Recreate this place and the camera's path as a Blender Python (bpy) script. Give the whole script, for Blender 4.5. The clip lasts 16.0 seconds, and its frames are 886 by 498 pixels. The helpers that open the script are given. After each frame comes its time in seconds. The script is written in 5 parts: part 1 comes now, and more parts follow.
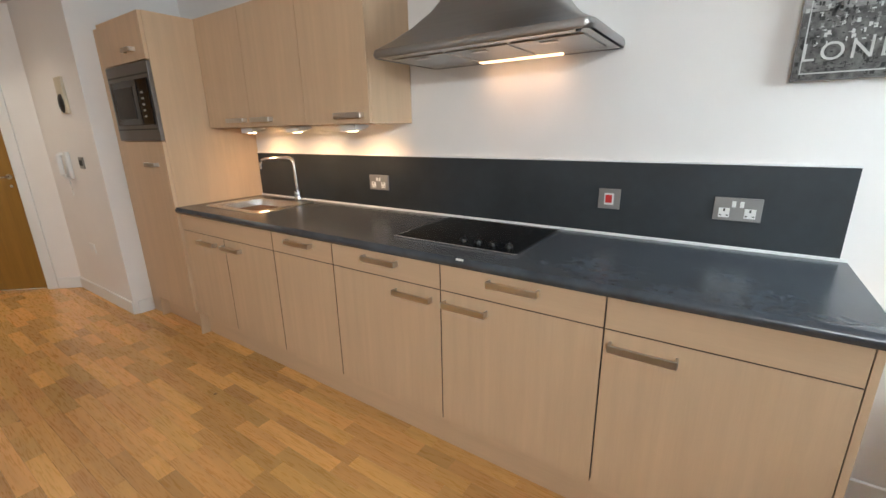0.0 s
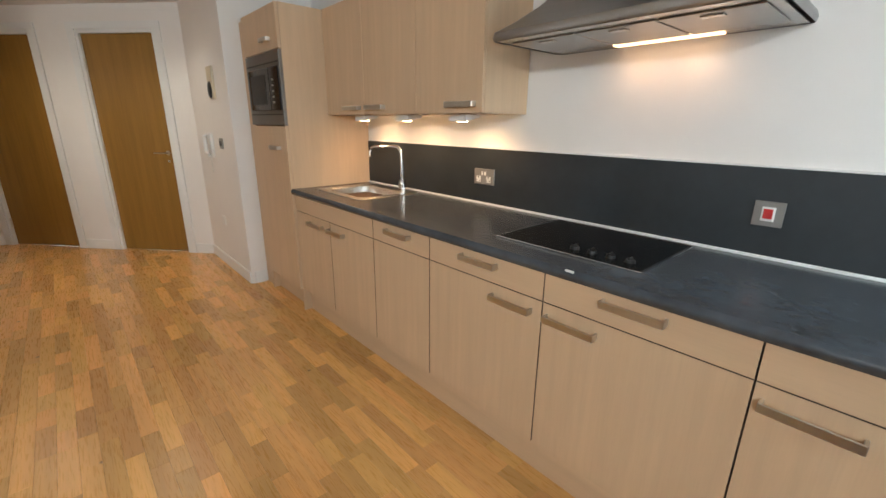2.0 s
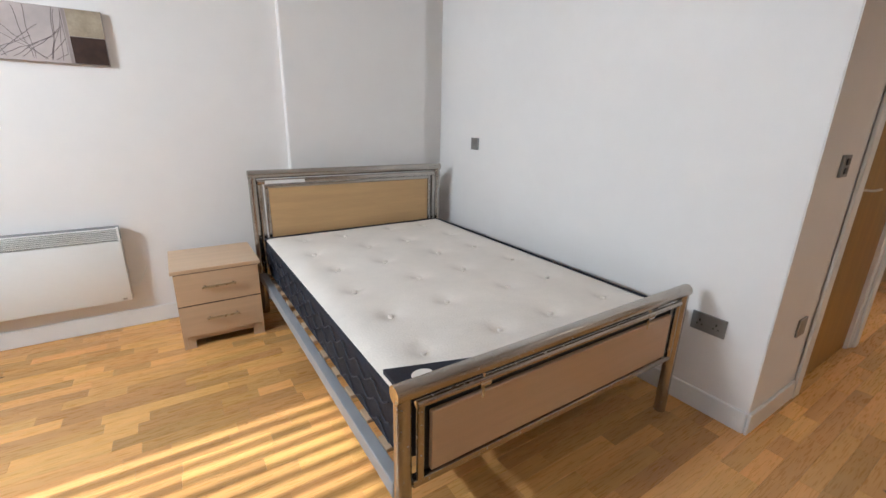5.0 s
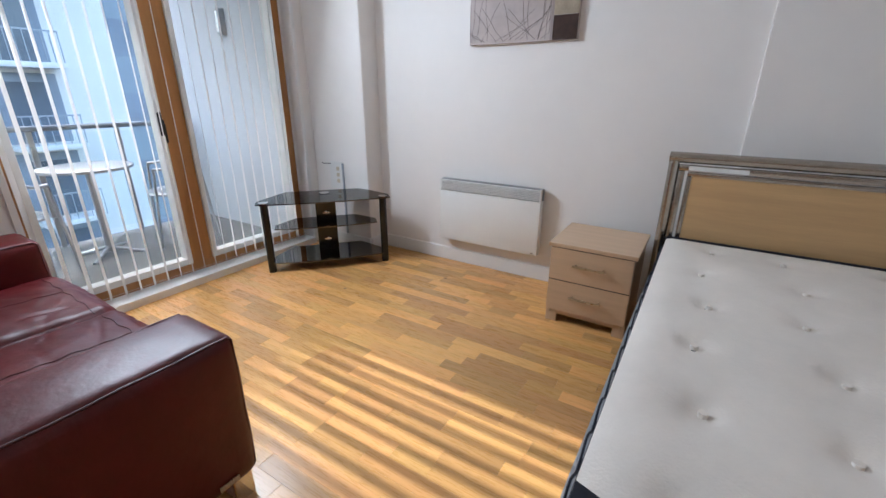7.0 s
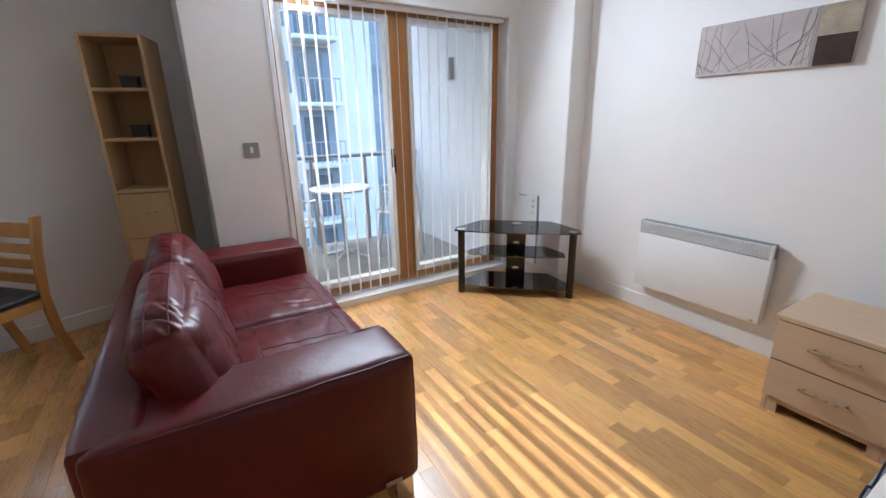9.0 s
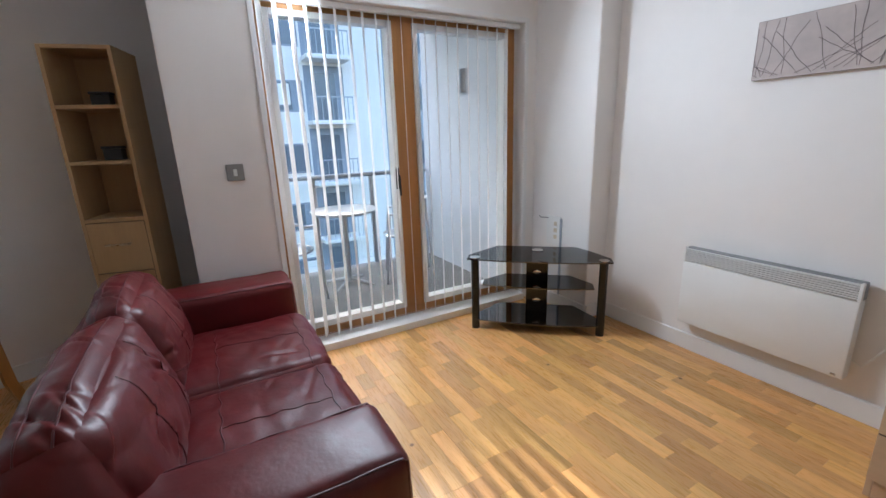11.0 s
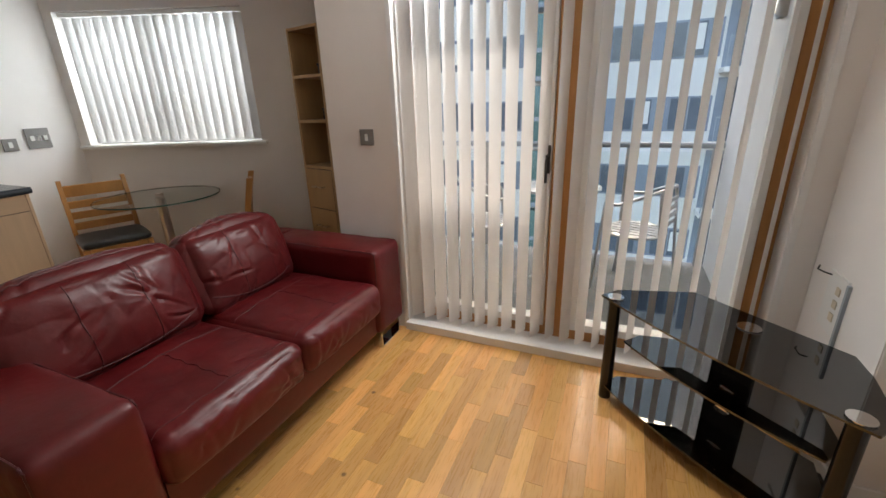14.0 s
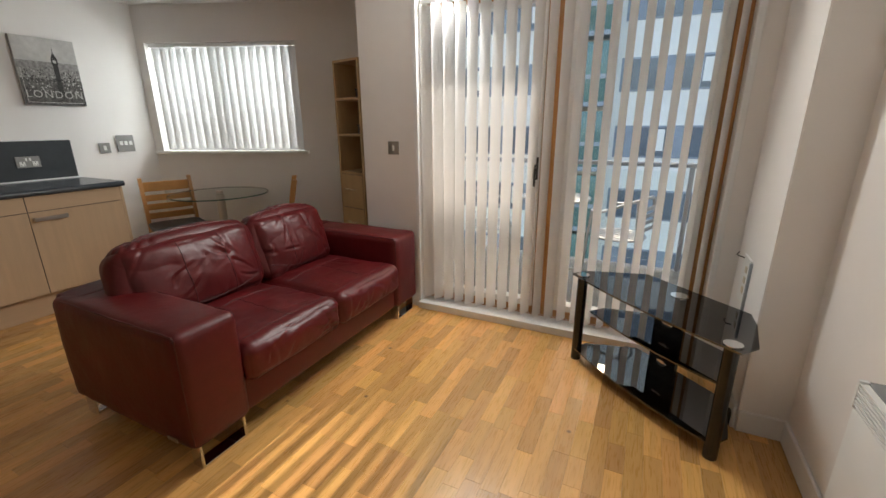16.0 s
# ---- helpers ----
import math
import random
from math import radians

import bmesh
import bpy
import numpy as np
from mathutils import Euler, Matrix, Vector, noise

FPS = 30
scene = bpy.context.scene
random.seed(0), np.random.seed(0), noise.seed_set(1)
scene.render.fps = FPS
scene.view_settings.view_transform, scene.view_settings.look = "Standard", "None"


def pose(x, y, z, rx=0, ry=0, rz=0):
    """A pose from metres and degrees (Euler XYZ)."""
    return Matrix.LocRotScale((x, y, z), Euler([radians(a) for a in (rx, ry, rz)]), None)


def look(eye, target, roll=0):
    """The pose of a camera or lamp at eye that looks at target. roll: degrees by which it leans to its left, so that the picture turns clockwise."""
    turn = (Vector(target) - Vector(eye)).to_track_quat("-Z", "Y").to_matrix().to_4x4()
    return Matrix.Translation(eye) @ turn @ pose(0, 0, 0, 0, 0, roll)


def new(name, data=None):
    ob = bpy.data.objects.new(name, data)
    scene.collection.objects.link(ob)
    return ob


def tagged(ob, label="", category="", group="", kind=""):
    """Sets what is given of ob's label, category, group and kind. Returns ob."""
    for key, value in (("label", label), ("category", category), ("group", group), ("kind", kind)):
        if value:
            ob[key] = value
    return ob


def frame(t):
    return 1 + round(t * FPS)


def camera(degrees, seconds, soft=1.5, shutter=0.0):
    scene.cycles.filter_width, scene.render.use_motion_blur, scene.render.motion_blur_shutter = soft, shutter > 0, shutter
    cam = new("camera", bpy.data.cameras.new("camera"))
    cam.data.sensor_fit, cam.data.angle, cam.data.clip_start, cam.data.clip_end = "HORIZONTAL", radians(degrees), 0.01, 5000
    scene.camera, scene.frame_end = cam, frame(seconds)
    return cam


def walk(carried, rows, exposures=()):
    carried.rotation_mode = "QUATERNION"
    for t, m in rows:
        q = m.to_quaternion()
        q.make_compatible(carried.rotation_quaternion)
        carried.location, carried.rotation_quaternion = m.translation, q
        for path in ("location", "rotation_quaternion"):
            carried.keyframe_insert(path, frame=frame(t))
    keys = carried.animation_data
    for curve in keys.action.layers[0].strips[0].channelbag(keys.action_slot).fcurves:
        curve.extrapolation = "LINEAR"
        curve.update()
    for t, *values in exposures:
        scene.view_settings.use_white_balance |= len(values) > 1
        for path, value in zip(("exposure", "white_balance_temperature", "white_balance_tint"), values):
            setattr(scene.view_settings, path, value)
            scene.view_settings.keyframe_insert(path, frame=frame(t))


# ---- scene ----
cam = camera(93.4, 16.0)
EXPOSURES = [(0, 3.22, 6500, 8), (1.8, 3.22, 6650, 6), (2.6, 3.42, 5900, 8), (4.5, 3.28, 6050, 9), (7, 2.68, 5700, 10), (8, 2.70, 5700, 10), (9, 2.86, 5700, 10), (11.5, 2.52, 5850, 10), (12.2, 2.45, 6800, 12), (13.5, 2.32, 7000, 13), (16, 2.28, 7200, 11)]
PATH = [
    (0, (-0.177, -0.194, 1.355), (-1.264, 1.391, 0.803), -1.1),
    (0.5, (-0.125, -0.268, 1.395), (-1.2, 1.32, 0.826), -0.8),
    (1, (-0.111, -0.286, 1.396), (-1.207, 1.288, 0.827), -0.7),
    (1.5, (-0.156, -0.191, 1.374), (-1.361, 1.302, 0.809), -0.2),
    (2, (-0.288, -0.103, 1.343), (-1.71, 1.18, 0.766), 0.6),
    (2.5, (-0.479, -0.081, 1.346), (-2.165, 0.825, 0.764), 0.8),
    (3, (-0.655, -0.076, 1.331), (-2.538, 0.302, 0.772), 1.0),
    (3.5, (-0.858, -0.067, 1.324), (-2.774, -0.281, 0.792), 1.1),
    (4, (-1.055, -0.102, 1.309), (-2.814, -0.895, 0.785), 1.2),
    (4.5, (-1.272, -0.222, 1.286), (-2.727, -1.488, 0.758), 1.2),
    (4.7, (-1.326, -0.259, 1.289), (-2.628, -1.678, 0.749), 1.2),
    (6.8, (-1.959, -0.663, 1.209), (-1.145, -2.36, 0.535), 0.1),
    (7, (-1.975, -0.71, 1.228), (-0.986, -2.304, 0.534), 0.2),
    (7.5, (-1.998, -0.766, 1.286), (-0.688, -2.064, 0.513), -0.3),
    (8, (-2.029, -0.772, 1.268), (-0.529, -1.798, 0.434), -0.8),
    (8.5, (-2.022, -0.753, 1.257), (-0.439, -1.696, 0.478), -1.3),
    (9, (-2.012, -0.738, 1.312), (-0.371, -1.719, 0.725), -1.1),
    (9.2, (-2.029, -0.732, 1.313), (-0.364, -1.723, 0.819), -0.8),
    (11.3, (-1.59, -1.074, 1.309), (0.113, -1.98, 0.779), -2.5),
    (11.5, (-1.515, -1.183, 1.322), (0.22, -2.01, 0.769), -3.2),
    (12, (-1.373, -1.445, 1.299), (0.449, -2.051, 0.739), -4.1),
    (12.5, (-1.297, -1.752, 1.341), (0.597, -2.056, 0.775), -3.5),
    (13, (-1.297, -2.055, 1.347), (0.618, -1.972, 0.776), -2.4),
    (13.5, (-1.232, -2.252, 1.306), (0.626, -1.815, 0.709), -2.0),
    (14, (-1.215, -2.422, 1.339), (0.515, -1.671, 0.673), -1.8),
    (14.5, (-1.332, -2.536, 1.354), (0.278, -1.568, 0.666), -1.5),
    (15, (-1.484, -2.596, 1.348), (0.137, -1.598, 0.733), -1.0),
    (15.5, (-1.636, -2.661, 1.34), (0.056, -1.758, 0.772), -0.4),
    (16, (-1.713, -2.702, 1.314), (0.013, -1.867, 0.745), -0.3),
]
walk(cam, [(t, look(eye, target, roll)) for t, eye, target, roll in PATH], EXPOSURES)

# ---- world, sun, exposure ----
world = bpy.data.worlds.new("sky")
scene.world = world
world.use_nodes = True
wn = world.node_tree.nodes
sky = wn.new("ShaderNodeTexSky")
sky.sky_type = "NISHITA"
sky.sun_disc = False
sky.sun_elevation = radians(29)
sky.sun_rotation = radians(90)
sky.dust_density = 5.0
sky.ozone_density = 0.5
wn["Background"].inputs["Strength"].default_value = 0.15
world.node_tree.links.new(sky.outputs[0], wn["Background"].inputs["Color"])
sun_data = bpy.data.lights.new("sun", "SUN")
sun_data.energy = 1.0
sun_data.angle = radians(0.6)
sun_data.color = (1.0, 0.96, 0.90)
sun = new("sun", sun_data)
sun.matrix_world = look((12, -1.6, 7), (12 - math.cos(radians(29)), -1.6, 7 - math.sin(radians(29))))


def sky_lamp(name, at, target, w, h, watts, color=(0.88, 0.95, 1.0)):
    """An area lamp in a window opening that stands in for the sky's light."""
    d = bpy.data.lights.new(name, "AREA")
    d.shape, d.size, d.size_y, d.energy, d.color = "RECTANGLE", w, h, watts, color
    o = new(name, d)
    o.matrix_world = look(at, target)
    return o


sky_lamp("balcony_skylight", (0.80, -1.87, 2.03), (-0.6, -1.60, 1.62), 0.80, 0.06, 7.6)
sky_lamp("window_skylight", (1.515, 1.08, 1.86), (1.515 - 0.927, 1.08 - 0.376, 1.35), 1.40, 1.0, 14.5, (0.80, 0.91, 1.0))


# ---- materials ----
def mat(name, color, rough=0.5, metal=0.0, var=0.12, scale=6.0, bump=0.0, bump_scale=60.0,
        stretch=(1, 1, 1), coat=0.0, rand="", spec=0.5, dark=None, knots=False):
    """A principled material whose colour varies at two scales, with a fine relief."""
    m = bpy.data.materials.new(name)
    m.use_nodes = True
    nt = m.node_tree
    nd, ln = nt.nodes, nt.links
    b = nd["Principled BSDF"]
    tc = nd.new("ShaderNodeTexCoord")
    mp = nd.new("ShaderNodeMapping")
    mp.inputs["Scale"].default_value = stretch
    ln.new(tc.outputs["Object"], mp.inputs["Vector"])
    vec = mp.outputs["Vector"]
    if rand:
        src = nd.new("ShaderNodeObjectInfo") if rand == "object" else nd.new("ShaderNodeNewGeometry")
        r = src.outputs["Random" if rand == "object" else "Random Per Island"]
        mul = nd.new("ShaderNodeVectorMath")
        mul.operation = "SCALE"
        mul.inputs[0].default_value = (13.1, 27.7, 5.3)
        ln.new(r, mul.inputs["Scale"])
        add = nd.new("ShaderNodeVectorMath")
        ln.new(mp.outputs["Vector"], add.inputs[0])
        ln.new(mul.outputs[0], add.inputs[1])
        vec = add.outputs[0]
    n1 = nd.new("ShaderNodeTexNoise")
    n1.inputs["Scale"].default_value = scale
    n1.inputs["Detail"].default_value = 6
    ln.new(vec, n1.inputs["Vector"])
    n2 = nd.new("ShaderNodeTexNoise")
    n2.inputs["Scale"].default_value = scale * 7.3
    n2.inputs["Detail"].default_value = 4
    ln.new(vec, n2.inputs["Vector"])
    mixf = nd.new("ShaderNodeMath")
    mixf.operation = "MULTIPLY_ADD"
    mixf.inputs[1].default_value = 0.4
    ln.new(n2.outputs["Fac"], mixf.inputs[0])
    ln.new(n1.outputs["Fac"], mixf.inputs[2])
    ramp = nd.new("ShaderNodeValToRGB")
    c = Vector(color[:3])
    lo = Vector(dark) if dark else c * (1 - var)
    hi = Vector([min(1, x * (1 + var)) for x in c])
    ramp.color_ramp.elements[0].position = 0.42
    ramp.color_ramp.elements[1].position = 0.98
    ramp.color_ramp.elements[0].color = (*lo, 1)
    ramp.color_ramp.elements[1].color = (*hi, 1)
    ln.new(mixf.outputs[0], ramp.inputs["Fac"])
    out = ramp.outputs["Color"]
    if rand:
        hsv = nd.new("ShaderNodeHueSaturation")
        rr = nd.new("ShaderNodeMapRange")
        rr.inputs["To Min"].default_value = 0.71
        rr.inputs["To Max"].default_value = 1.22
        ln.new(r, rr.inputs["Value"])
        ln.new(rr.outputs[0], hsv.inputs["Value"])
        # redder or yellower strips, by a second draw from the same number
        hm = nd.new("ShaderNodeMath")
        hm.operation = "MULTIPLY"
        hm.inputs[1].default_value = 17.3
        hf = nd.new("ShaderNodeMath")
        hf.operation = "FRACT"
        hr = nd.new("ShaderNodeMapRange")
        hr.inputs["To Min"].default_value = 0.492
        hr.inputs["To Max"].default_value = 0.503
        ln.new(r, hm.inputs[0])
        ln.new(hm.outputs[0], hf.inputs[0])
        ln.new(hf.outputs[0], hr.inputs["Value"])
        ln.new(hr.outputs[0], hsv.inputs["Hue"])
        ln.new(out, hsv.inputs["Color"])
        out = hsv.outputs["Color"]
    if knots:
        off = nd.new("ShaderNodeVectorMath")
        ln.new(tc.outputs["Object"], off.inputs[0])
        ln.new(mul.outputs[0], off.inputs[1])
        vo = nd.new("ShaderNodeTexVoronoi")
        vo.inputs["Scale"].default_value = 3.4
        ln.new(off.outputs[0], vo.inputs["Vector"])
        kr = nd.new("ShaderNodeMapRange")
        kr.inputs["From Min"].default_value, kr.inputs["From Max"].default_value = 0.018, 0.045
        kr.inputs["To Min"].default_value, kr.inputs["To Max"].default_value = 0.8, 0.0
        ln.new(vo.outputs["Distance"], kr.inputs["Value"])
        km = nd.new("ShaderNodeMix")
        km.data_type = "RGBA"
        km.inputs["B"].default_value = (0.07, 0.03, 0.012, 1)
        ln.new(kr.outputs[0], km.inputs["Factor"])
        ln.new(out, km.inputs["A"])
        out = km.outputs["Result"]
    ln.new(out, b.inputs["Base Color"])
    b.inputs["Roughness"].default_value = rough
    b.inputs["Metallic"].default_value = metal
    b.inputs["Coat Weight"].default_value = coat
    b.inputs["Specular IOR Level"].default_value = spec
    rm = nd.new("ShaderNodeMapRange")
    rm.inputs["To Min"].default_value = max(0.02, rough * 0.85)
    rm.inputs["To Max"].default_value = min(1, rough * 1.15)
    ln.new(n2.outputs["Fac"], rm.inputs["Value"])
    ln.new(rm.outputs[0], b.inputs["Roughness"])
    if bump:
        n3 = nd.new("ShaderNodeTexNoise")
        n3.inputs["Scale"].default_value = bump_scale
        n3.inputs["Detail"].default_value = 3
        ln.new(vec, n3.inputs["Vector"])
        bp = nd.new("ShaderNodeBump")
        bp.inputs["Strength"].default_value = bump
        bp.inputs["Distance"].default_value = 0.004
        ln.new(n3.outputs["Fac"], bp.inputs["Height"])
        ln.new(bp.outputs[0], b.inputs["Normal"])
    return m


def glass(name, tint=(0.97, 0.99, 0.98), rough=0.0, mix=None, ior=1.45):
    """Thin architectural glass: clear with a glossy film."""
    m = bpy.data.materials.new(name)
    m.use_nodes = True
    nt = m.node_tree
    nd, ln = nt.nodes, nt.links
    nd.remove(nd["Principled BSDF"])
    tr = nd.new("ShaderNodeBsdfTransparent")
    tr.inputs[0].default_value = (*tint, 1)
    gl = nd.new("ShaderNodeBsdfGlossy")
    gl.inputs["Roughness"].default_value = rough
    mx = nd.new("ShaderNodeMixShader")
    if mix is None:
        fr = nd.new("ShaderNodeFresnel")
        fr.inputs[0].default_value = ior
        ln.new(fr.outputs[0], mx.inputs[0])
    else:
        mx.inputs[0].default_value = mix
    ln.new(tr.outputs[0], mx.inputs[1])
    ln.new(gl.outputs[0], mx.inputs[2])
    ln.new(mx.outputs[0], nd["Material Output"].inputs[0])
    return m


def glow(name, color, strength):
    m = bpy.data.materials.new(name)
    m.use_nodes = True
    b = m.node_tree.nodes["Principled BSDF"]
    b.inputs["Base Color"].default_value = (0.9, 0.9, 0.9, 1)
    b.inputs["Emission Color"].default_value = (*color, 1)
    b.inputs["Emission Strength"].default_value = strength
    return m


def cloth(name, color, through_part=0.35):
    """Thin fabric that lets part of the light through."""
    m = mat(name, color, 0.85, var=0.04, scale=9, bump=0.15, bump_scale=500)
    nd, ln = m.node_tree.nodes, m.node_tree.links
    tl = nd.new("ShaderNodeBsdfTranslucent")
    tl.inputs[0].default_value = (*color, 1)
    mx = nd.new("ShaderNodeMixShader")
    mx.inputs[0].default_value = through_part
    ln.new(nd["Principled BSDF"].outputs[0], mx.inputs[1])
    ln.new(tl.outputs[0], mx.inputs[2])
    ln.new(mx.outputs[0], nd["Material Output"].inputs[0])
    return m


M_wall = mat("wall_paint", (0.83, 0.802, 0.776), 0.75, var=0.03, scale=1.3, bump=0.08, bump_scale=90)
M_ceil = mat("ceiling_paint", (0.80, 0.79, 0.78), 0.85, var=0.03, scale=1.1, bump=0.06)
M_trim = mat("gloss_trim", (0.80, 0.80, 0.79), 0.35, var=0.03, scale=3)
M_oakA = mat("oak_strip", (0.665, 0.362, 0.117), 0.28, var=0.13, scale=5, stretch=(0.35, 5, 5), rand="object", bump=0.08, bump_scale=30, spec=0.5, knots=True)
M_oakB = mat("oak_strip_far", (0.665, 0.362, 0.117), 0.28, var=0.13, scale=5, stretch=(0.35, 5, 5), rand="island", bump=0.08, bump_scale=30, spec=0.5, knots=True)
M_joint = mat("floor_joint", (0.20, 0.105, 0.04), 0.7)
M_door = mat("oak_veneer_door", (0.29, 0.152, 0.030), 0.38, var=0.18, scale=3, stretch=(6, 6, 0.35), bump=0.05, bump_scale=40)
M_beech = mat("beech_laminate", (0.60, 0.425, 0.275), 0.42, var=0.07, scale=3, stretch=(9, 9, 0.5), bump=0.03, bump_scale=60)
M_beechh = mat("beech_laminate_across", (0.60, 0.425, 0.275), 0.42, var=0.07, scale=3, stretch=(0.5, 9, 9), bump=0.03, bump_scale=60)
# dark browns that paint the shade in the gaps between fronts
M_gapshade = mat("gap_shade", (0.085, 0.05, 0.03), 0.5)
M_carc = mat("carcass_gap_shade", (0.10, 0.06, 0.04), 0.7)
M_steel = mat("brushed_steel", (0.50, 0.49, 0.47), 0.28, 1.0, var=0.10, scale=12, stretch=(0.6, 8, 8))
M_hood = mat("hood_steel", (0.36, 0.355, 0.35), 0.33, 1.0, var=0.06, scale=10, stretch=(0.5, 8, 8))
M_chrome = mat("chrome", (0.75, 0.75, 0.75), 0.08, 1.0, var=0.02)
M_plate = mat("steel_plate", (0.30, 0.295, 0.285), 0.40, 0.6, var=0.06, scale=10)
M_satin = mat("satin_nickel", (0.64, 0.60, 0.54), 0.34, 1.0, var=0.06, scale=10)
M_pull = mat("warm_nickel", (0.52, 0.42, 0.28), 0.28, 1.0, var=0.05, scale=10)
M_bed = mat("bed_tube", (0.46, 0.43, 0.39), 0.26, 1.0, var=0.08, scale=10)
M_rail = mat("silver_paint", (0.40, 0.42, 0.45), 0.5, 0.4, var=0.06, scale=10)
M_slate = mat("slate_laminate", (0.055, 0.066, 0.080), 0.24, var=0.35, scale=5, bump=0.05, bump_scale=120)
M_splash = mat("slate_upstand", (0.021, 0.027, 0.032), 0.5, var=0.3, scale=4, bump=0.04)
M_blackglass = mat("black_glass", (0.006, 0.006, 0.007), 0.06, var=0.05)
M_black = mat("black_plastic", (0.02, 0.02, 0.02), 0.4)
M_white = mat("white_plastic", (0.80, 0.80, 0.78), 0.4, var=0.02)
M_ivory = mat("ivory_plastic", (0.62, 0.55, 0.42), 0.5)
M_red = mat("red_rocker", (0.6, 0.03, 0.03), 0.4)
M_leather = mat("oxblood_leather", (0.094, 0.0050, 0.0060), 0.42, var=0.35, scale=3, bump=0.30, bump_scale=34, spec=0.42)
M_seam = mat("leather_seam", (0.07, 0.008, 0.01), 0.5)
M_cream = mat("mattress_ticking", (0.80, 0.74, 0.67), 0.9, var=0.06, scale=3, bump=0.35, bump_scale=120)
M_navy = mat("navy_damask", (0.008, 0.010, 0.019), 0.75, var=0.4, scale=14, bump=0.3, bump_scale=80)
M_navyline = mat("navy_pattern", (0.020, 0.025, 0.040), 0.6)
M_maple = mat("maple_panel", (0.56, 0.36, 0.17), 0.40, var=0.10, scale=3, stretch=(0.5, 7, 7), bump=0.03)
M_oakch = mat("oak_chair", (0.50, 0.24, 0.07), 0.38, var=0.18, scale=4, stretch=(2, 2, 0.6), bump=0.05)
M_shelf = mat("oak_shelf", (0.47, 0.31, 0.15), 0.45, var=0.10, scale=3, stretch=(6, 6, 0.5), bump=0.03)
M_frame = mat("pine_frame", (0.50, 0.24, 0.08), 0.4, var=0.15, scale=4, stretch=(6, 6, 0.4))
M_blind = cloth("blind_fabric", (0.86, 0.85, 0.84), 0.32)
M_blind2 = cloth("closed_blind_fabric", (0.74, 0.74, 0.74), 0.028)
M_glass = glass("window_glass", ior=1.22)
M_tglass = glass("table_glass", (0.80, 0.88, 0.85))
M_smoke = glass("smoked_glass", (0.07, 0.07, 0.075), 0.01, None, 2.4)
M_concrete = mat("balcony_deck", (0.22, 0.22, 0.22), 0.8, var=0.15, scale=4, bump=0.2)
M_facade = mat("white_render", (0.88, 0.84, 0.79), 0.8, var=0.05, scale=0.6)
M_bluegrey = mat("grey_cladding", (0.34, 0.38, 0.42), 0.6, var=0.08, scale=0.8)
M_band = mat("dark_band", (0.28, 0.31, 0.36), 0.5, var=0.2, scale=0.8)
M_clad = mat("pale_cladding", (0.66, 0.68, 0.72), 0.6, var=0.06, scale=0.8)
M_darkwin = mat("dark_window", (0.15, 0.17, 0.20), 0.12, var=0.2, scale=0.7)
M_greenwin = mat("green_glazing", (0.13, 0.22, 0.20), 0.12, var=0.2, scale=0.7)
M_alu = mat("aluminium", (0.50, 0.51, 0.53), 0.35, 1.0, var=0.05)
M_asphalt = mat("asphalt", (0.05, 0.05, 0.05), 0.9, var=0.2, scale=2)


# ---- mesh helpers ----
def mesh_object(name, bm, material, smooth=False):
    me = bpy.data.meshes.new(name)
    bmesh.ops.recalc_face_normals(bm, faces=bm.faces)
    bm.to_mesh(me)
    bm.free()
    if smooth:
        for p in me.polygons:
            p.use_smooth = True
        me.set_sharp_from_angle(angle=radians(40))
    me.materials.append(material)
    return new(name, me)


def part(name, bm, material, parent, label="", smooth=False):
    ob = mesh_object(name, bm, material, smooth)
    ob.parent = parent
    if label:
        tagged(ob, label)
    return ob


def thing(name, label, category, at=(0, 0, 0), turn=0.0, group=""):
    ob = new(name)
    ob.matrix_world = pose(*at, 0, 0, turn)
    return tagged(ob, label, category, group)


def box(bm, x0, x1, y0, y1, z0, z1, bevel=0.0, seg=2, m=None):
    r = bmesh.ops.create_cube(bm, size=1.0)
    vs = r["verts"]
    bmesh.ops.scale(bm, vec=(abs(x1 - x0), abs(y1 - y0), abs(z1 - z0)), verts=vs)
    bmesh.ops.translate(bm, vec=((x0 + x1) / 2, (y0 + y1) / 2, (z0 + z1) / 2), verts=vs)
    if bevel:
        es = list({e for v in vs for e in v.link_edges})
        g = bmesh.ops.bevel(bm, geom=es, offset=bevel, segments=seg, affect="EDGES", profile=0.5)
        vs = list({v for f in g["faces"] for v in f.verts} | {v for v in vs if v.is_valid})
    if m is not None:
        bmesh.ops.transform(bm, matrix=m, verts=vs)
    return vs


def bx(name, parent, material, dims, bevel=0.002, label="", seg=2, m=None):
    bm = bmesh.new()
    box(bm, *dims, bevel=bevel, seg=seg, m=m)
    return part(name, bm, material, parent, label, smooth=bevel > 0.004)


def front(name, parent, material, dims, bevel=0.0012):
    """A laminate front panel whose four edges are coloured dark, as shade in the gaps."""
    ob = bx(name, parent, material, dims, bevel)
    ob.data.materials.append(M_gapshade)
    for p in ob.data.polygons:
        if abs(p.normal.y) < 0.5:
            p.material_index = 1
    return ob


def rod(bm, a, b, r, sides=14, r2=None):
    a, b = Vector(a), Vector(b)
    d = b - a
    res = bmesh.ops.create_cone(bm, cap_ends=True, segments=sides, radius1=r, radius2=r if r2 is None else r2, depth=d.length)
    q = d.to_track_quat("Z", "Y").to_matrix().to_4x4()
    bmesh.ops.transform(bm, matrix=Matrix.Translation((a + b) / 2) @ q, verts=res["verts"])
    return res["verts"]


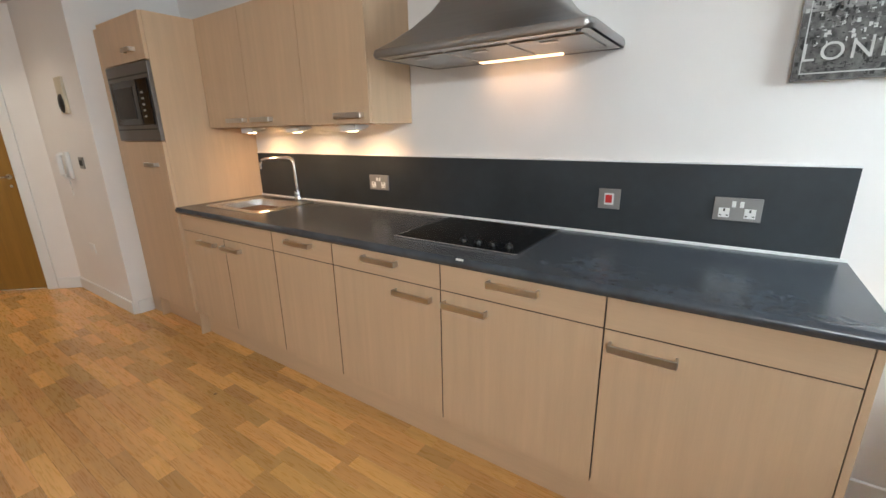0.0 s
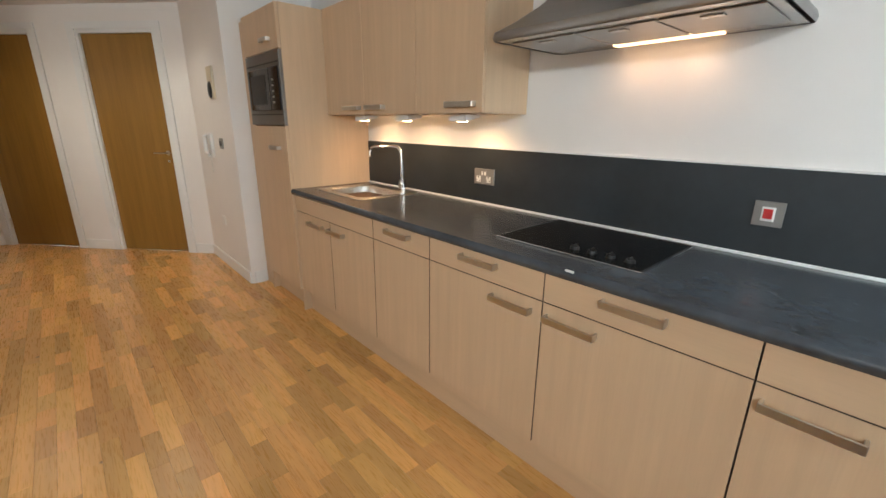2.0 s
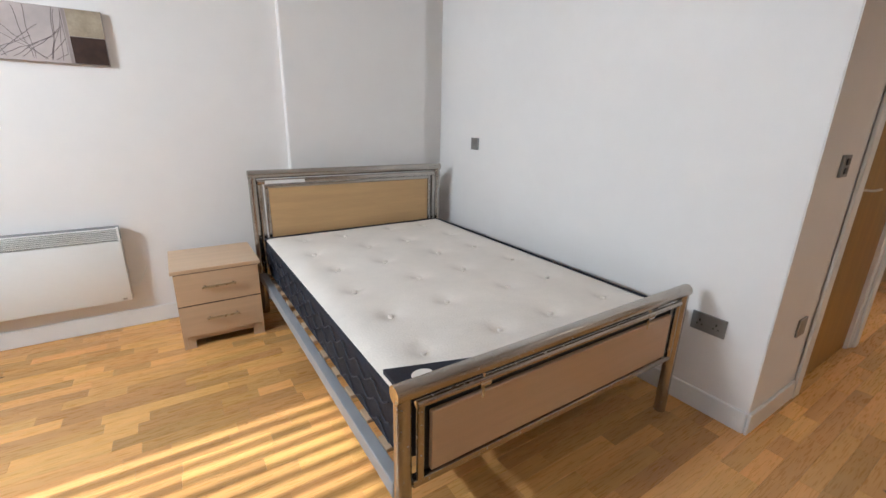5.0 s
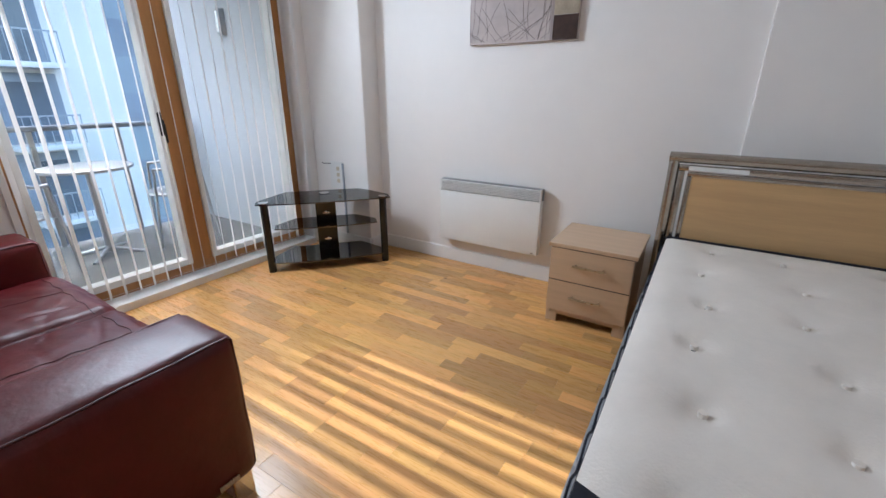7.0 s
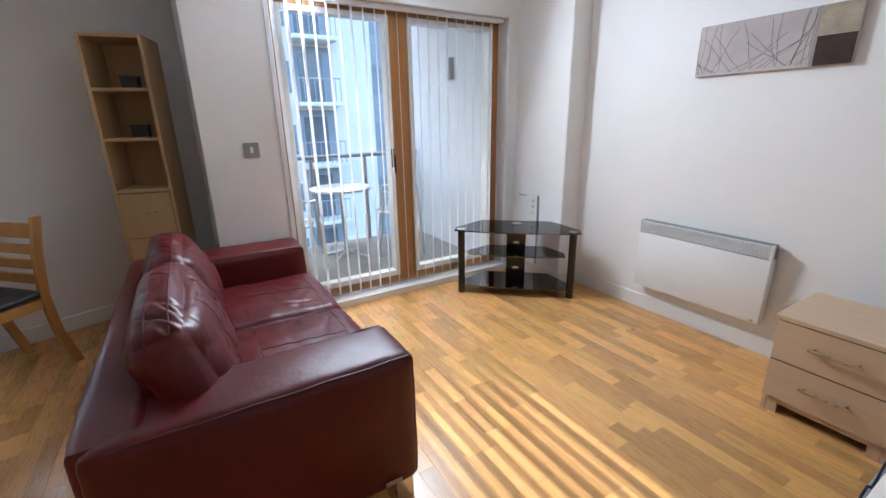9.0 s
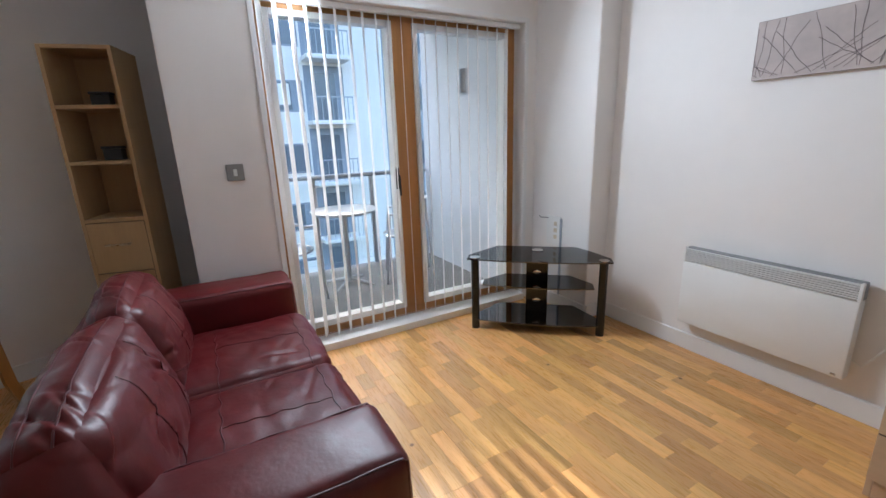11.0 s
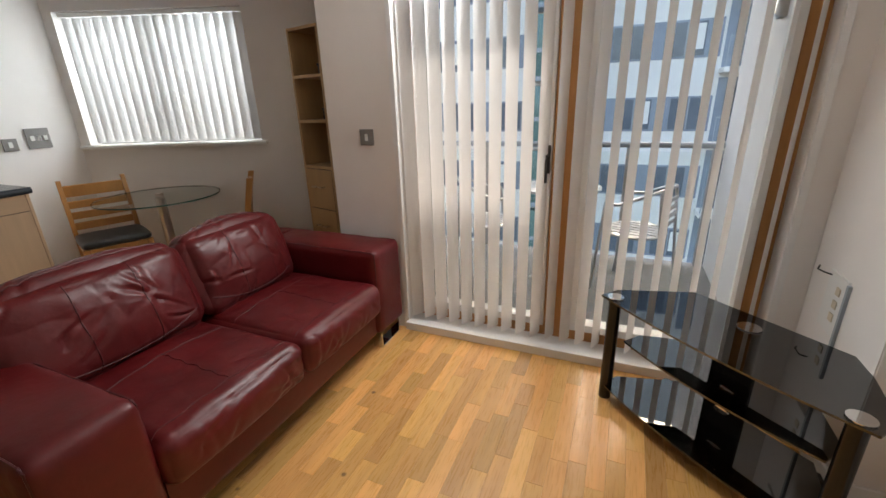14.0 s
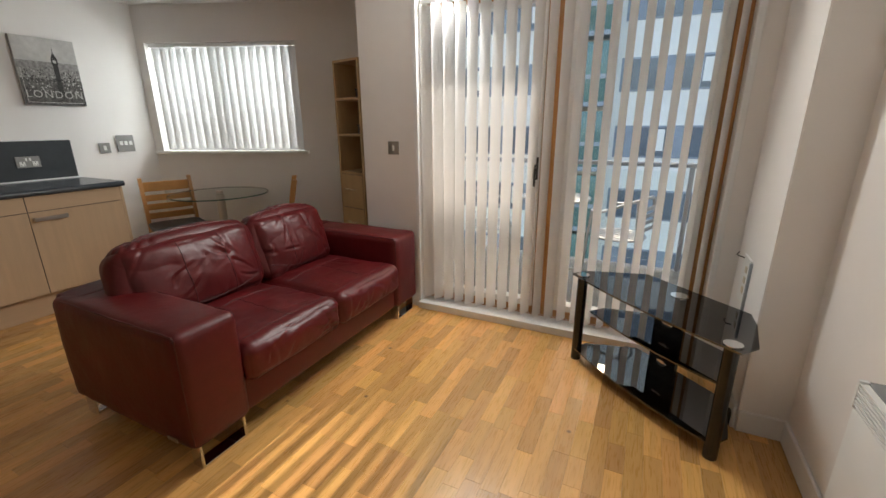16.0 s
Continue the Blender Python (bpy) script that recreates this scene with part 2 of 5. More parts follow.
def rd(name, parent, material, a, b, r, label="", sides=16, r2=None):
    bm = bmesh.new()
    rod(bm, a, b, r, sides, r2)
    return part(name, bm, material, parent, label, smooth=True)


def tube(bm, pts, r, sides=10):
    """A bent tube along a run of points."""
    pts = [Vector(p) for p in pts]
    rings = []
    for i, p in enumerate(pts):
        d = (pts[min(i + 1, len(pts) - 1)] - pts[max(i - 1, 0)]).normalized()
        up = Vector((0, 0, 1)) if abs(d.z) < 0.95 else Vector((1, 0, 0))
        s = d.cross(up).normalized()
        u = s.cross(d)
        rings.append([bm.verts.new(p + r * (math.cos(a) * s + math.sin(a) * u)) for a in [2 * math.pi * k / sides for k in range(sides)]])
    for a, b in zip(rings, rings[1:]):
        for k in range(sides):
            bm.faces.new((a[k], a[(k + 1) % sides], b[(k + 1) % sides], b[k]))
    bm.faces.new(rings[0])
    bm.faces.new(rings[-1][::-1])


def prism(bm, pts, z0, z1, bevel=0.0):
    """An upright slab over a plan outline."""
    lo = [bm.verts.new((x, y, z0)) for x, y in pts]
    hi = [bm.verts.new((x, y, z1)) for x, y in pts]
    n = len(pts)
    fs = [bm.faces.new(lo[::-1]), bm.faces.new(hi)]
    for i in range(n):
        fs.append(bm.faces.new((lo[i], lo[(i + 1) % n], hi[(i + 1) % n], hi[i])))
    if bevel:
        bmesh.ops.bevel(bm, geom=[e for e in bm.edges], offset=bevel, segments=2, affect="EDGES")


# ---- structure ----
CEIL = 2.36
T = 0.20
SL0, SLD = Vector((0.851, 1.656)), Vector((0.3757, -0.9268))   # slanted window wall
OUT = [  # (x, y, wall name) counter-clockwise, room on the left of each run
    (0.851, 1.656, "wall_kitchen"), (-3.88, 1.656, "wall_hall_return"), (-3.88, 0.932, "wall_hall_north"),
    (-5.03, 0.932, "wall_doors"), (-6.85, -0.72, "wall_hall_end"), (-6.90, -1.05, "wall_hall_south"),
    (-4.95, -1.05, "wall_hall_jog"), (-4.95, -0.85, "wall_bathroom"), (-3.37, -0.85, "wall_bed_side"),
    (-3.37, -3.37, "wall_bed_corner"), (-3.18, -3.37, "wall_pier_west"), (-3.18, -3.30, "wall_bed_head"), (-2.12, -3.30, "wall_step"), (-2.12, -3.37, "wall_heater"),
    (0.265, -3.37, "wall_column_west"), (0.265, -3.19, "wall_column_north"), (0.84, -3.19, "wall_balcony"),
    (0.84, -0.83, "wall_return"), (1.858, -0.83, "wall_window"),
]
DOORS = {  # along-run spans of the openings: (u0, u1, z0, z1)
    "wall_doors": [(0.265, 1.075, 0.0, 2.15), (1.535, 2.385, 0.0, 2.15)],
    "wall_hall_south": [(0.15, 1.05, 0.0, 2.15)],
    "wall_bathroom": [(0.135, 1.03, 0.0, 2.15)],
    "wall_balcony": [(0.115, 1.90, 0.04, 2.07)],
    "wall_window": [(1.193, 2.605, 1.087, 2.047)],
}


def run_matrix(p, q):
    a = math.atan2(q[1] - p[1], q[0] - p[0])
    return Matrix.Translation((p[0], p[1], 0)) @ Matrix.Rotation(a, 4, "Z")


def cross2(a, b, c):
    return (b[0] - a[0]) * (c[1] - b[1]) - (b[1] - a[1]) * (c[0] - b[0])


RUNS = {}
for i, (x, y, nm) in enumerate(OUT):
    p, q = OUT[i][:2], OUT[(i + 1) % len(OUT)][:2]
    before, after = OUT[i - 1][:2], OUT[(i + 2) % len(OUT)][:2]
    e0 = T if cross2(before, p, q) > 0 else -0.004
    e1 = T if cross2(p, q, after) > 0 else -0.004
    L = math.dist(p, q)
    M = run_matrix(p, q)
    RUNS[nm] = (M, L)
    bm = bmesh.new()
    u = -e0
    for (a, b, z0, z1) in sorted(DOORS.get(nm, [])):
        box(bm, u, a, -T, 0, -0.05, CEIL + 0.05)
        if z0 > 0:
            box(bm, a, b, -T, 0, -0.05, z0)
        box(bm, a, b, -T, 0, z1, CEIL + 0.05)
        u = b
    box(bm, u, L + e1, -T, 0, -0.05, CEIL + 0.05)
    bmesh.ops.transform(bm, matrix=M, verts=bm.verts)
    tagged(mesh_object(nm, bm, M_wall), "white painted plaster wall", "wall", kind="structure")

bm = bmesh.new()
box(bm, -7.2, 2.2, -3.7, 2.0, CEIL, CEIL + 0.2)
tagged(mesh_object("ceiling", bm, M_ceil), "plain white painted ceiling", "ceiling", kind="structure")

# baseboards, clear of the door openings
SKIRT = {"wall_hall_return": [(0.60, 0.70)], "wall_hall_north": [(0, 1.15)], "wall_doors": [(0, 0.198), (1.142, 1.468)],
         "wall_bathroom": [(1.097, 1.58)], "wall_bed_side": [(0, 2.45)], "wall_bed_head": [(0, 1.06)], "wall_heater": [(0, 2.385)],
         "wall_column_west": [(0, 0.18)], "wall_column_north": [(0, 0.575)], "wall_balcony": [(1.92, 2.36)], "wall_return": [(0, 1.0)],
         "wall_window": [(0.0, 2.6)], "wall_hall_end": [(0.0, 0.33)], "wall_kitchen": [(0.0, 0.66)]}
for nm, spans in SKIRT.items():
    M, L = RUNS[nm]
    for (a, b) in spans:
        if b - a < 0.03:
            continue
        bm = bmesh.new()
        box(bm, a + 0.002, b + (0.012 if nm in ("wall_hall_north", "wall_bathroom", "wall_balcony") else -0.002), 0.0005, 0.014, 0.0, 0.105, bevel=0.004, seg=1)
        bmesh.ops.transform(bm, matrix=M, verts=bm.verts)
        tagged(mesh_object("baseboard", bm, M_trim), "white painted skirting board", "baseboard", kind="structure")


def hall_door(name, run, u0, u1, hinge_high_u, label, closer=False, lever=True):
    """A flush oak door leaf with its white lining, architrave, hinges and lever."""
    M, L = RUNS[run]
    d = new(name)
    d.matrix_world = M
    tagged(d, label, "door", kind="structure")
    H = 2.15
    bx("door_leaf", d, M_door, (u0 + 0.035, u1 - 0.035, -0.065, -0.022, 0.006, H - 0.035), 0.003)
    for a, b in ((u0, u0 + 0.033), (u1 - 0.033, u1)):
        bx("door_jamb", d, M_trim, (a, b, -T + 0.002, 0.004, 0, H), 0.002)
    bx("door_head", d, M_trim, (u0 + 0.034, u1 - 0.034, -T + 0.002, 0.004, H - 0.033, H), 0.002)
    for a, b in ((u0 - 0.065, u0 + 0.012), (u1 - 0.012, u1 + 0.065)):
        bx("architrave", d, M_trim, (a, b, 0.0045, 0.019, 0, H + 0.06), 0.004)
    bx("architrave", d, M_trim, (u0 - 0.065, u1 + 0.065, 0.0195, 0.022, H + 0.002, H + 0.06), 0.001)
    hu = u1 - 0.036 if hinge_high_u else u0 + 0.036
    for z in (0.25, 1.05, 1.85):
        rd("hinge", d, M_satin, (hu, -0.016, z - 0.05), (hu, -0.016, z + 0.05), 0.009, sides=8)
    if lever:
        lu = u0 + 0.09 if hinge_high_u else u1 - 0.09
        s = 1 if hinge_high_u else -1
        h = rd("door_handle", d, M_satin, (lu, -0.0215, 1.03), (lu, -0.014, 1.03), 0.022, "chrome lever handle")
        bm = bmesh.new()
        tube(bm, [(lu, -0.012, 1.03), (lu, 0.03, 1.03), (lu + 0.02 * s, 0.036, 1.03), (lu + 0.11 * s, 0.036, 1.03)], 0.006)
        part("lever", bm, M_satin, h, smooth=True)
        bm = bmesh.new()
        rod(bm, (lu, -0.0215, 0.95), (lu, -0.014, 0.95), 0.012)
        part("lock_turn", bm, M_chrome, d, smooth=True)
    if closer:
        bx("door_closer", d, M_black, (u0 + 0.55, u0 + 0.75, -0.0215, 0.03, H - 0.10, H - 0.05), 0.006)
    return d


hall_door("door_1", "wall_doors", 0.265, 1.075, True, "closed oak veneer flush door in a white frame")
hall_door("door_2", "wall_doors", 1.535, 2.385, True, "closed oak veneer door in the angled hall wall", lever=False)
hall_door("door_3", "wall_bathroom", 0.135, 1.03, False, "closed oak veneer door with a chrome lever handle")
hall_door("door_4", "wall_hall_south", 0.15, 1.05, False, "oak veneer entrance door with a black closer", closer=True, lever=False)


def slab_box(name, label, material, dims, cat="trim"):
    bm = bmesh.new()
    box(bm, *dims, bevel=0.003)
    return tagged(mesh_object(name, bm, material), label, cat, kind="structure")


# ---- kitchen ----
def bar_handle(parent, x, z, y, w=0.19, material=None, axis=1):
    """A flat strap handle on two feet, in front of the plane y (room side is -y)."""
    bm = bmesh.new()
    box(bm, x - w / 2, x + w / 2, y - 0.032, y - 0.026, z - 0.013, z + 0.013, bevel=0.002, seg=1)
    for s in (-1, 1):
        box(bm, x + s * (w / 2 - 0.004) - 0.004, x + s * (w / 2 - 0.004) + 0.004, y - 0.027, y, z - 0.012, z + 0.012, bevel=0.001, seg=1)
    return part("handle", bm, material or M_satin, parent, "brushed nickel strap handle")


YF, YW = 1.045, 1.656      # front plane of the doors, kitchen wall


def base_unit(x0, x1, doors, drawer, label, hside=1):
    c = thing("base_cabinet", label, "kitchen cabinet", ((x0 + x1) / 2, YF, 0), group="kitchen base cabinets")
    w = (x1 - x0) / 2
    bx("body", c, M_carc, (-w + 0.002, w - 0.002, 0.021, YW - YF - 0.02, 0.17, 0.862), 0.001)
    bx("plinth", c, M_beechh, (-w, w, 0.055, 0.073, 0.0, 0.166), 0.0)
    g = 0.0022
    d = front("drawer_front", c, M_beechh, (-w + g, w - g, 0, 0.02, 0.758, 0.862), 0.0007)
    if drawer:
        bar_handle(d, 0, 0.828, 0.0)
    n = doors
    for k in range(n):
        a, b = -w + 2 * w * k / n, -w + 2 * w * (k + 1) / n
        dd = front("cabinet_door", c, M_beech, (a + g, b - g, 0, 0.02, 0.172, 0.7545), 0.0007)
        side = hside if n == 1 else (1 if k == 0 else -1)
        hx = (b - (0.18 if n == 2 else 0.135)) if side > 0 else (a + (0.085 if n == 2 else 0.113))
        if hside:
            bar_handle(dd, hx, 0.706, 0.0)
    return c


base_unit(-3.08, -2.11, 2, False, "light beech sink cabinet with two doors")
base_unit(-2.11, -1.65, 1, True, "narrow light beech cabinet with a drawer", 0)
base_unit(-1.65, -1.043, 1, True, "light beech cabinet with drawer and door", 1)
base_unit(-1.043, -0.431, 1, True, "light beech cabinet under the hob", -1)
base_unit(-0.431, 0.154, 1, False, "light beech end cabinet with one door", -1)
bm = bmesh.new()
box(bm, 0.1545, 0.172, YF + 0.001, YW - 0.005, 0.0, 0.864, bevel=0.001)
tagged(mesh_object("cabinet_end_panel", bm, M_beech), "light beech end panel of the kitchen run", "end panel")

# worktop with cut-outs for sink and hob
WT = thing("worktop", "dark slate-effect laminate worktop on the cabinets", "worktop", (0, 0, 0))
SX0, SX1, SY0, SY1 = -2.97, -2.41, 1.15, 1.60      # sink rim
HX0, HX1, HY0, HY1 = -1.361, -0.773, 1.151, 1.611  # hob
y0, y1, z0, z1 = 1.018, YW - 0.003, 0.866, 0.905
for xa, xb, ya, yb in ((-3.078, SX0 + 0.03, y0 + 0.012, y1), (SX0 + 0.03, SX1 - 0.03, y0 + 0.012, SY0 + 0.03), (SX0 + 0.03, SX1 - 0.03, SY1 - 0.03, y1), (SX1 - 0.03, 0.185, y0 + 0.012, y1)):
    bx("top", WT, M_slate, (xa, xb, ya, yb, z0, z1), 0.0)
bm = bmesh.new()
n = 8
prof = [(y0 + 0.012, z0)] + [(y0 + 0.012 - 0.012 * math.sin(math.pi * k / n), z0 + 0.012 * 0 + (z1 - z0) * k / n) for k in range(1, n)] + [(y0 + 0.012, z1)]
va = [bm.verts.new((-3.078, y, z)) for y, z in prof]
vb = [bm.verts.new((0.185, y, z)) for y, z in prof]
for i in range(n):
    bm.faces.new((va[i], va[i + 1], vb[i + 1], vb[i]))
bm.faces.new(va)
bm.faces.new(vb[::-1])
part("nosing", bm, M_slate, WT, smooth=True)
bx("edge_chip", WT, M_trim, (-0.955, -0.925, 1.0195, 1.0255, 0.8975, 0.9045), 0.001, "pale chip in the edge")
bx("scribe_trim", WT, M_trim, (-3.078, 0.185, YW - 0.019, YW - 0.013, 0.9052, 0.916), 0.001, "pale sealant strip")

sp = thing("splashback", "dark slate laminate upstand along the kitchen wall", "splashback", (0, 0, 0))
bx("panel", sp, M_splash, (-3.078, 0.166, YW - 0.012, YW - 0.0005, 0.906, 1.212), 0.001)
bx("edge_trim", sp, M_trim, (-3.078, 0.168, YW - 0.014, YW - 0.0005, 1.2125, 1.219), 0.001, "white edge trim")

# hob
hob = thing("ceramic_hob", "black ceramic hob with steel trim set in the worktop", "hob", ((HX0 + HX1) / 2, (HY0 + HY1) / 2, 0.905))
hw, hd = (HX1 - HX0) / 2, (HY1 - HY0) / 2
bx("glass_top", hob, M_blackglass, (-hw + 0.008, hw - 0.008, -hd + 0.008, hd - 0.008, 0.0005, 0.006), 0.001)
for dims in ((-hw, hw, -hd, -hd + 0.008, 0.0005, 0.0075), (-hw, hw, hd - 0.008, hd, 0.0005, 0.0075), (-hw, -hw + 0.008, -hd + 0.008, hd - 0.008, 0.0005, 0.0072), (hw - 0.008, hw, -hd + 0.008, hd - 0.008, 0.0005, 0.0072)):
    bx("steel_trim", hob, M_chrome, dims, 0.001)
M_knob = mat("knob_black", (0.008, 0.008, 0.008), 0.35)
for k in range(4):
    bm = bmesh.new()
    x = 0.02 + 0.068 * k
    rod(bm, (x, -hd + 0.075, 0.006), (x, -hd + 0.075, 0.017), 0.017, 20, 0.015)
    kb = part("control_knob", bm, M_knob, hob, smooth=True)
    bx("grip", kb, M_knob, (x - 0.003, x + 0.003, -hd + 0.061, -hd + 0.089, 0.0172, 0.023), 0.001)
M_ring = mat("printed_ring", (0.05, 0.05, 0.05), 0.25)
for x, y, r in ((-0.16, 0.09, 0.09), (0.13, 0.10, 0.075), (-0.16, -0.11, 0.075), (0.13, -0.02, 0.09)):
    bm = bmesh.new()
    for q in range(40):
        a0, a1 = 2 * math.pi * q / 40, 2 * math.pi * (q + 1) / 40
        bm.faces.new([bm.verts.new((x + rr * math.cos(a), y + rr * math.sin(a), 0.0064)) for rr, a in ((r, a0), (r, a1), (r - 0.002, a1), (r - 0.002, a0))])
    part("ring_mark", bm, M_ring, hob)

# sink
sink = thing("sink", "stainless steel inset sink with a chrome mixer tap", "sink", ((SX0 + SX1) / 2, (SY0 + SY1) / 2, 0.905))
w, d = (SX1 - SX0) / 2, (SY1 - SY0) / 2


def rounded(x0, x1, y0, y1, r, n=5):
    pts = []
    for cx, cy, a0 in ((x1 - r, y1 - r, 0), (x0 + r, y1 - r, 90), (x0 + r, y0 + r, 180), (x1 - r, y0 + r, 270)):
        for k in range(n + 1):
            a = radians(a0 + 90 * k / n)
            pts.append((cx + r * math.cos(a), cy + r * math.sin(a)))
    return pts


def loft(bm, rings, cap=True):
    vs = [[bm.verts.new(p) for p in ring] for ring in rings]
    n = len(vs[0])
    for a, b in zip(vs, vs[1:]):
        for k in range(n):
            bm.faces.new((a[k], a[(k + 1) % n], b[(k + 1) % n], b[k]))
    if cap:
        bm.faces.new(vs[-1])
    return vs


bm = bmesh.new()
rings = [[(x, y, z) for x, y in rounded(-w + a, w - b, -d + c, d - e, r)] for a, b, c, e, r, z in (
    (0, 0, 0, 0, 0.03, 0.0008), (0.004, 0.004, 0.004, 0.004, 0.03, 0.005), (0.05, 0.05, 0.045, 0.075, 0.05, 0.004),
    (0.056, 0.056, 0.05, 0.08, 0.05, -0.002), (0.066, 0.066, 0.06, 0.09, 0.05, -0.135), (0.10, 0.10, 0.09, 0.12, 0.04, -0.150))]
loft(bm, rings)
part("bowl", bm, M_steel, sink, smooth=True)
rd("waste", sink, M_chrome, (0, 0, -0.150), (0, 0, -0.146), 0.035)
tp = rd("tap", sink, M_chrome, (0.14, 0.19, 0.004), (0.14, 0.19, 0.075), 0.024, "chrome swan-neck mixer tap")
bm = bmesh.new()
tube(bm, [(0.14, 0.19, 0.07), (0.137, 0.188, 0.24), (0.13, 0.185, 0.268), (0.112, 0.18, 0.283), (0.085, 0.17, 0.287), (-0.06, 0.11, 0.280), (-0.083, 0.10, 0.272), (-0.092, 0.097, 0.255), (-0.093, 0.096, 0.215)], 0.011, 12)
part("spout", bm, M_chrome, tp, smooth=True)
bm = bmesh.new()
tube(bm, [(0.14, 0.19, 0.05), (0.165, 0.165, 0.056), (0.185, 0.15, 0.062)], 0.009, 10)
part("tap_lever", bm, M_chrome, tp, smooth=True)

# tall unit
tall = thing("tall_cabinet", "tall light beech cabinet housing the microwave", "tall cabinet", (-3.39, YF, 0))
w = 0.308
bx("side_panel", tall, M_beech, (w - 0.018, w, 0.0, YW - YF - 0.003, 0.0, 2.04), 0.001)
bx("side_panel", tall, M_beech, (-w, -w + 0.018, 0.0, YW - YF - 0.003, 0.0, 2.04), 0.001)
bx("top_panel", tall, M_beech, (-w + 0.018, w - 0.018, 0.022, YW - YF - 0.003, 2.022, 2.04), 0.001)
bx("back_panel", tall, M_carc, (-w + 0.018, w - 0.018, 0.50, 0.52, 0.1, 2.02), 0.0)
bx("plinth", tall, M_beechh, (-w + 0.018, w - 0.018, 0.055, 0.073, 0.0, 0.166), 0.0)
dd = bx("lower_door", tall, M_beech, (-w + 0.002, w - 0.002, -0.021, -0.001, 0.172, 1.312), 0.0015)
bar_handle(dd, 0.13, 1.17, -0.021, 0.15)
dd = bx("upper_door", tall, M_beech, (-w + 0.002, w - 0.002, -0.021, -0.001, 1.782, 2.038), 0.0015)
bar_handle(dd, 0.13, 1.845, -0.021, 0.13)
mw = thing("microwave", "built-in black and steel microwave in the tall cabinet", "microwave", (-3.39, YF, 1.318))
bx("housing", mw, M_black, (-w + 0.02, w - 0.02, 0.003, 0.40, 0.004, 0.455), 0.0)
bx("fascia", mw, mat("dark_steel", (0.20, 0.19, 0.18), 0.3, 0.9), (-w + 0.004, w - 0.004, -0.022, 0.002, 0.0, 0.458), 0.003)
bx("door_glass", mw, M_blackglass, (-w + 0.04, 0.125, -0.030, -0.0225, 0.095, 0.365), 0.004)
bx("window", mw, M_black, (-w + 0.10, 0.06, -0.0325, -0.0305, 0.135, 0.325), 0.002)
bx("control_panel", mw, M_blackglass, (0.13, w - 0.03, -0.029, -0.0225, 0.095, 0.365), 0.003)
for k in range(5):
    bx("button", mw, M_steel, (0.17, 0.20, -0.032, -0.0292, 0.14 + 0.035 * k, 0.152 + 0.035 * k), 0.001)
bx("top_vent", mw, M_black, (-w + 0.02, w - 0.02, -0.0245, -0.0222, 0.385, 0.395), 0.0)
bx("bottom_vent", mw, M_black, (-w + 0.02, w - 0.02, -0.0245, -0.0222, 0.066, 0.074), 0.0)
bx("filler_panel", tall, M_beech, (-0.49 + 0.004, -w - 0.001, 0.02, 0.04, 0.0, 2.04), 0.0)

# wall cabinets
YC = 1.33
for a, b, hs in ((-3.078, -2.605, 1), (-2.605, -2.10, -1), (-2.10, -1.628, 1)):
    c = thing("wall_cabinet", "light beech wall cabinet with one door", "wall cabinet", ((a + b) / 2, YC, 1.388), group="kitchen wall cabinets")
    w = (b - a) / 2
    bx("body", c, M_beech, (-w + 0.001, w - 0.001, 0.0175, YW - YC - 0.003, 0.0, 0.652), 0.001)
    dd = bx("cabinet_door", c, M_beech, (-w + 0.0018, w - 0.0018, 0.0, 0.016, 0.002, 0.652), 0.0007)
    bar_handle(dd, hs * (w - 0.13), 0.04, 0.0, 0.185)
M_bulb = glow("warm_bulb", (1.0, 0.62, 0.30), 6)
for x in (-2.78, -2.32, -1.86):
    l = thing("under_cabinet_light", "small white wedge downlight under the wall cabinet", "cabinet light", (x, 1.45, 1.387), group="under-cabinet lights")
    bm = bmesh.new()
    box(bm, -0.06, 0.06, -0.05, 0.05, -0.035, -0.0005, bevel=0.004)
    for v in bm.verts:
        if v.co.z < -0.02 and v.co.y > 0:
            v.co.z += 0.018
    part("housing", bm, M_white, l)
    rd("lamp_lens", l, M_bulb, (0, -0.012, -0.0365), (0, -0.012, -0.032), 0.026, "lit warm lens")
    ld = bpy.data.lights.new("cabinet_spot", "SPOT")
    ld.energy, ld.spot_size, ld.spot_blend, ld.color, ld.shadow_soft_size = 0.65, radians(150), 0.8, (1.0, 0.58, 0.28), 0.02
    lo = new("cabinet_spot", ld)
    lo.matrix_world = look((x, 1.44, 1.345), (x, 1.54, 1.0))
    lo.parent = l
    lo.matrix_parent_inverse = l.matrix_world.inverted()

# hood
hood = thing("cooker_hood", "curved stainless steel chimney cooker hood, lamps on", "cooker hood", (-1.022, YW, 1.64))
bm = bmesh.new()
rings = []
for z, hw2, dep in ((0.0, 0.445, 0.46), (0.012, 0.45, 0.465), (0.03, 0.445, 0.462), (0.06, 0.385, 0.425), (0.11, 0.315, 0.375), (0.17, 0.252, 0.325), (0.24, 0.20, 0.285), (0.31, 0.165, 0.26), (0.37, 0.15, 0.25), (CEIL - 1.642, 0.15, 0.25)):
    r = min(0.03, hw2 / 4)
    rings.append([(x, y, z) for x, y in rounded(-hw2, hw2, -dep, -0.003, r, 4)])
loft(bm, rings)
part("canopy", bm, M_hood, hood, smooth=True)
bx("underside", hood, M_steel, (-0.43, 0.43, -0.445, -0.02, 0.001, 0.004), 0.0)
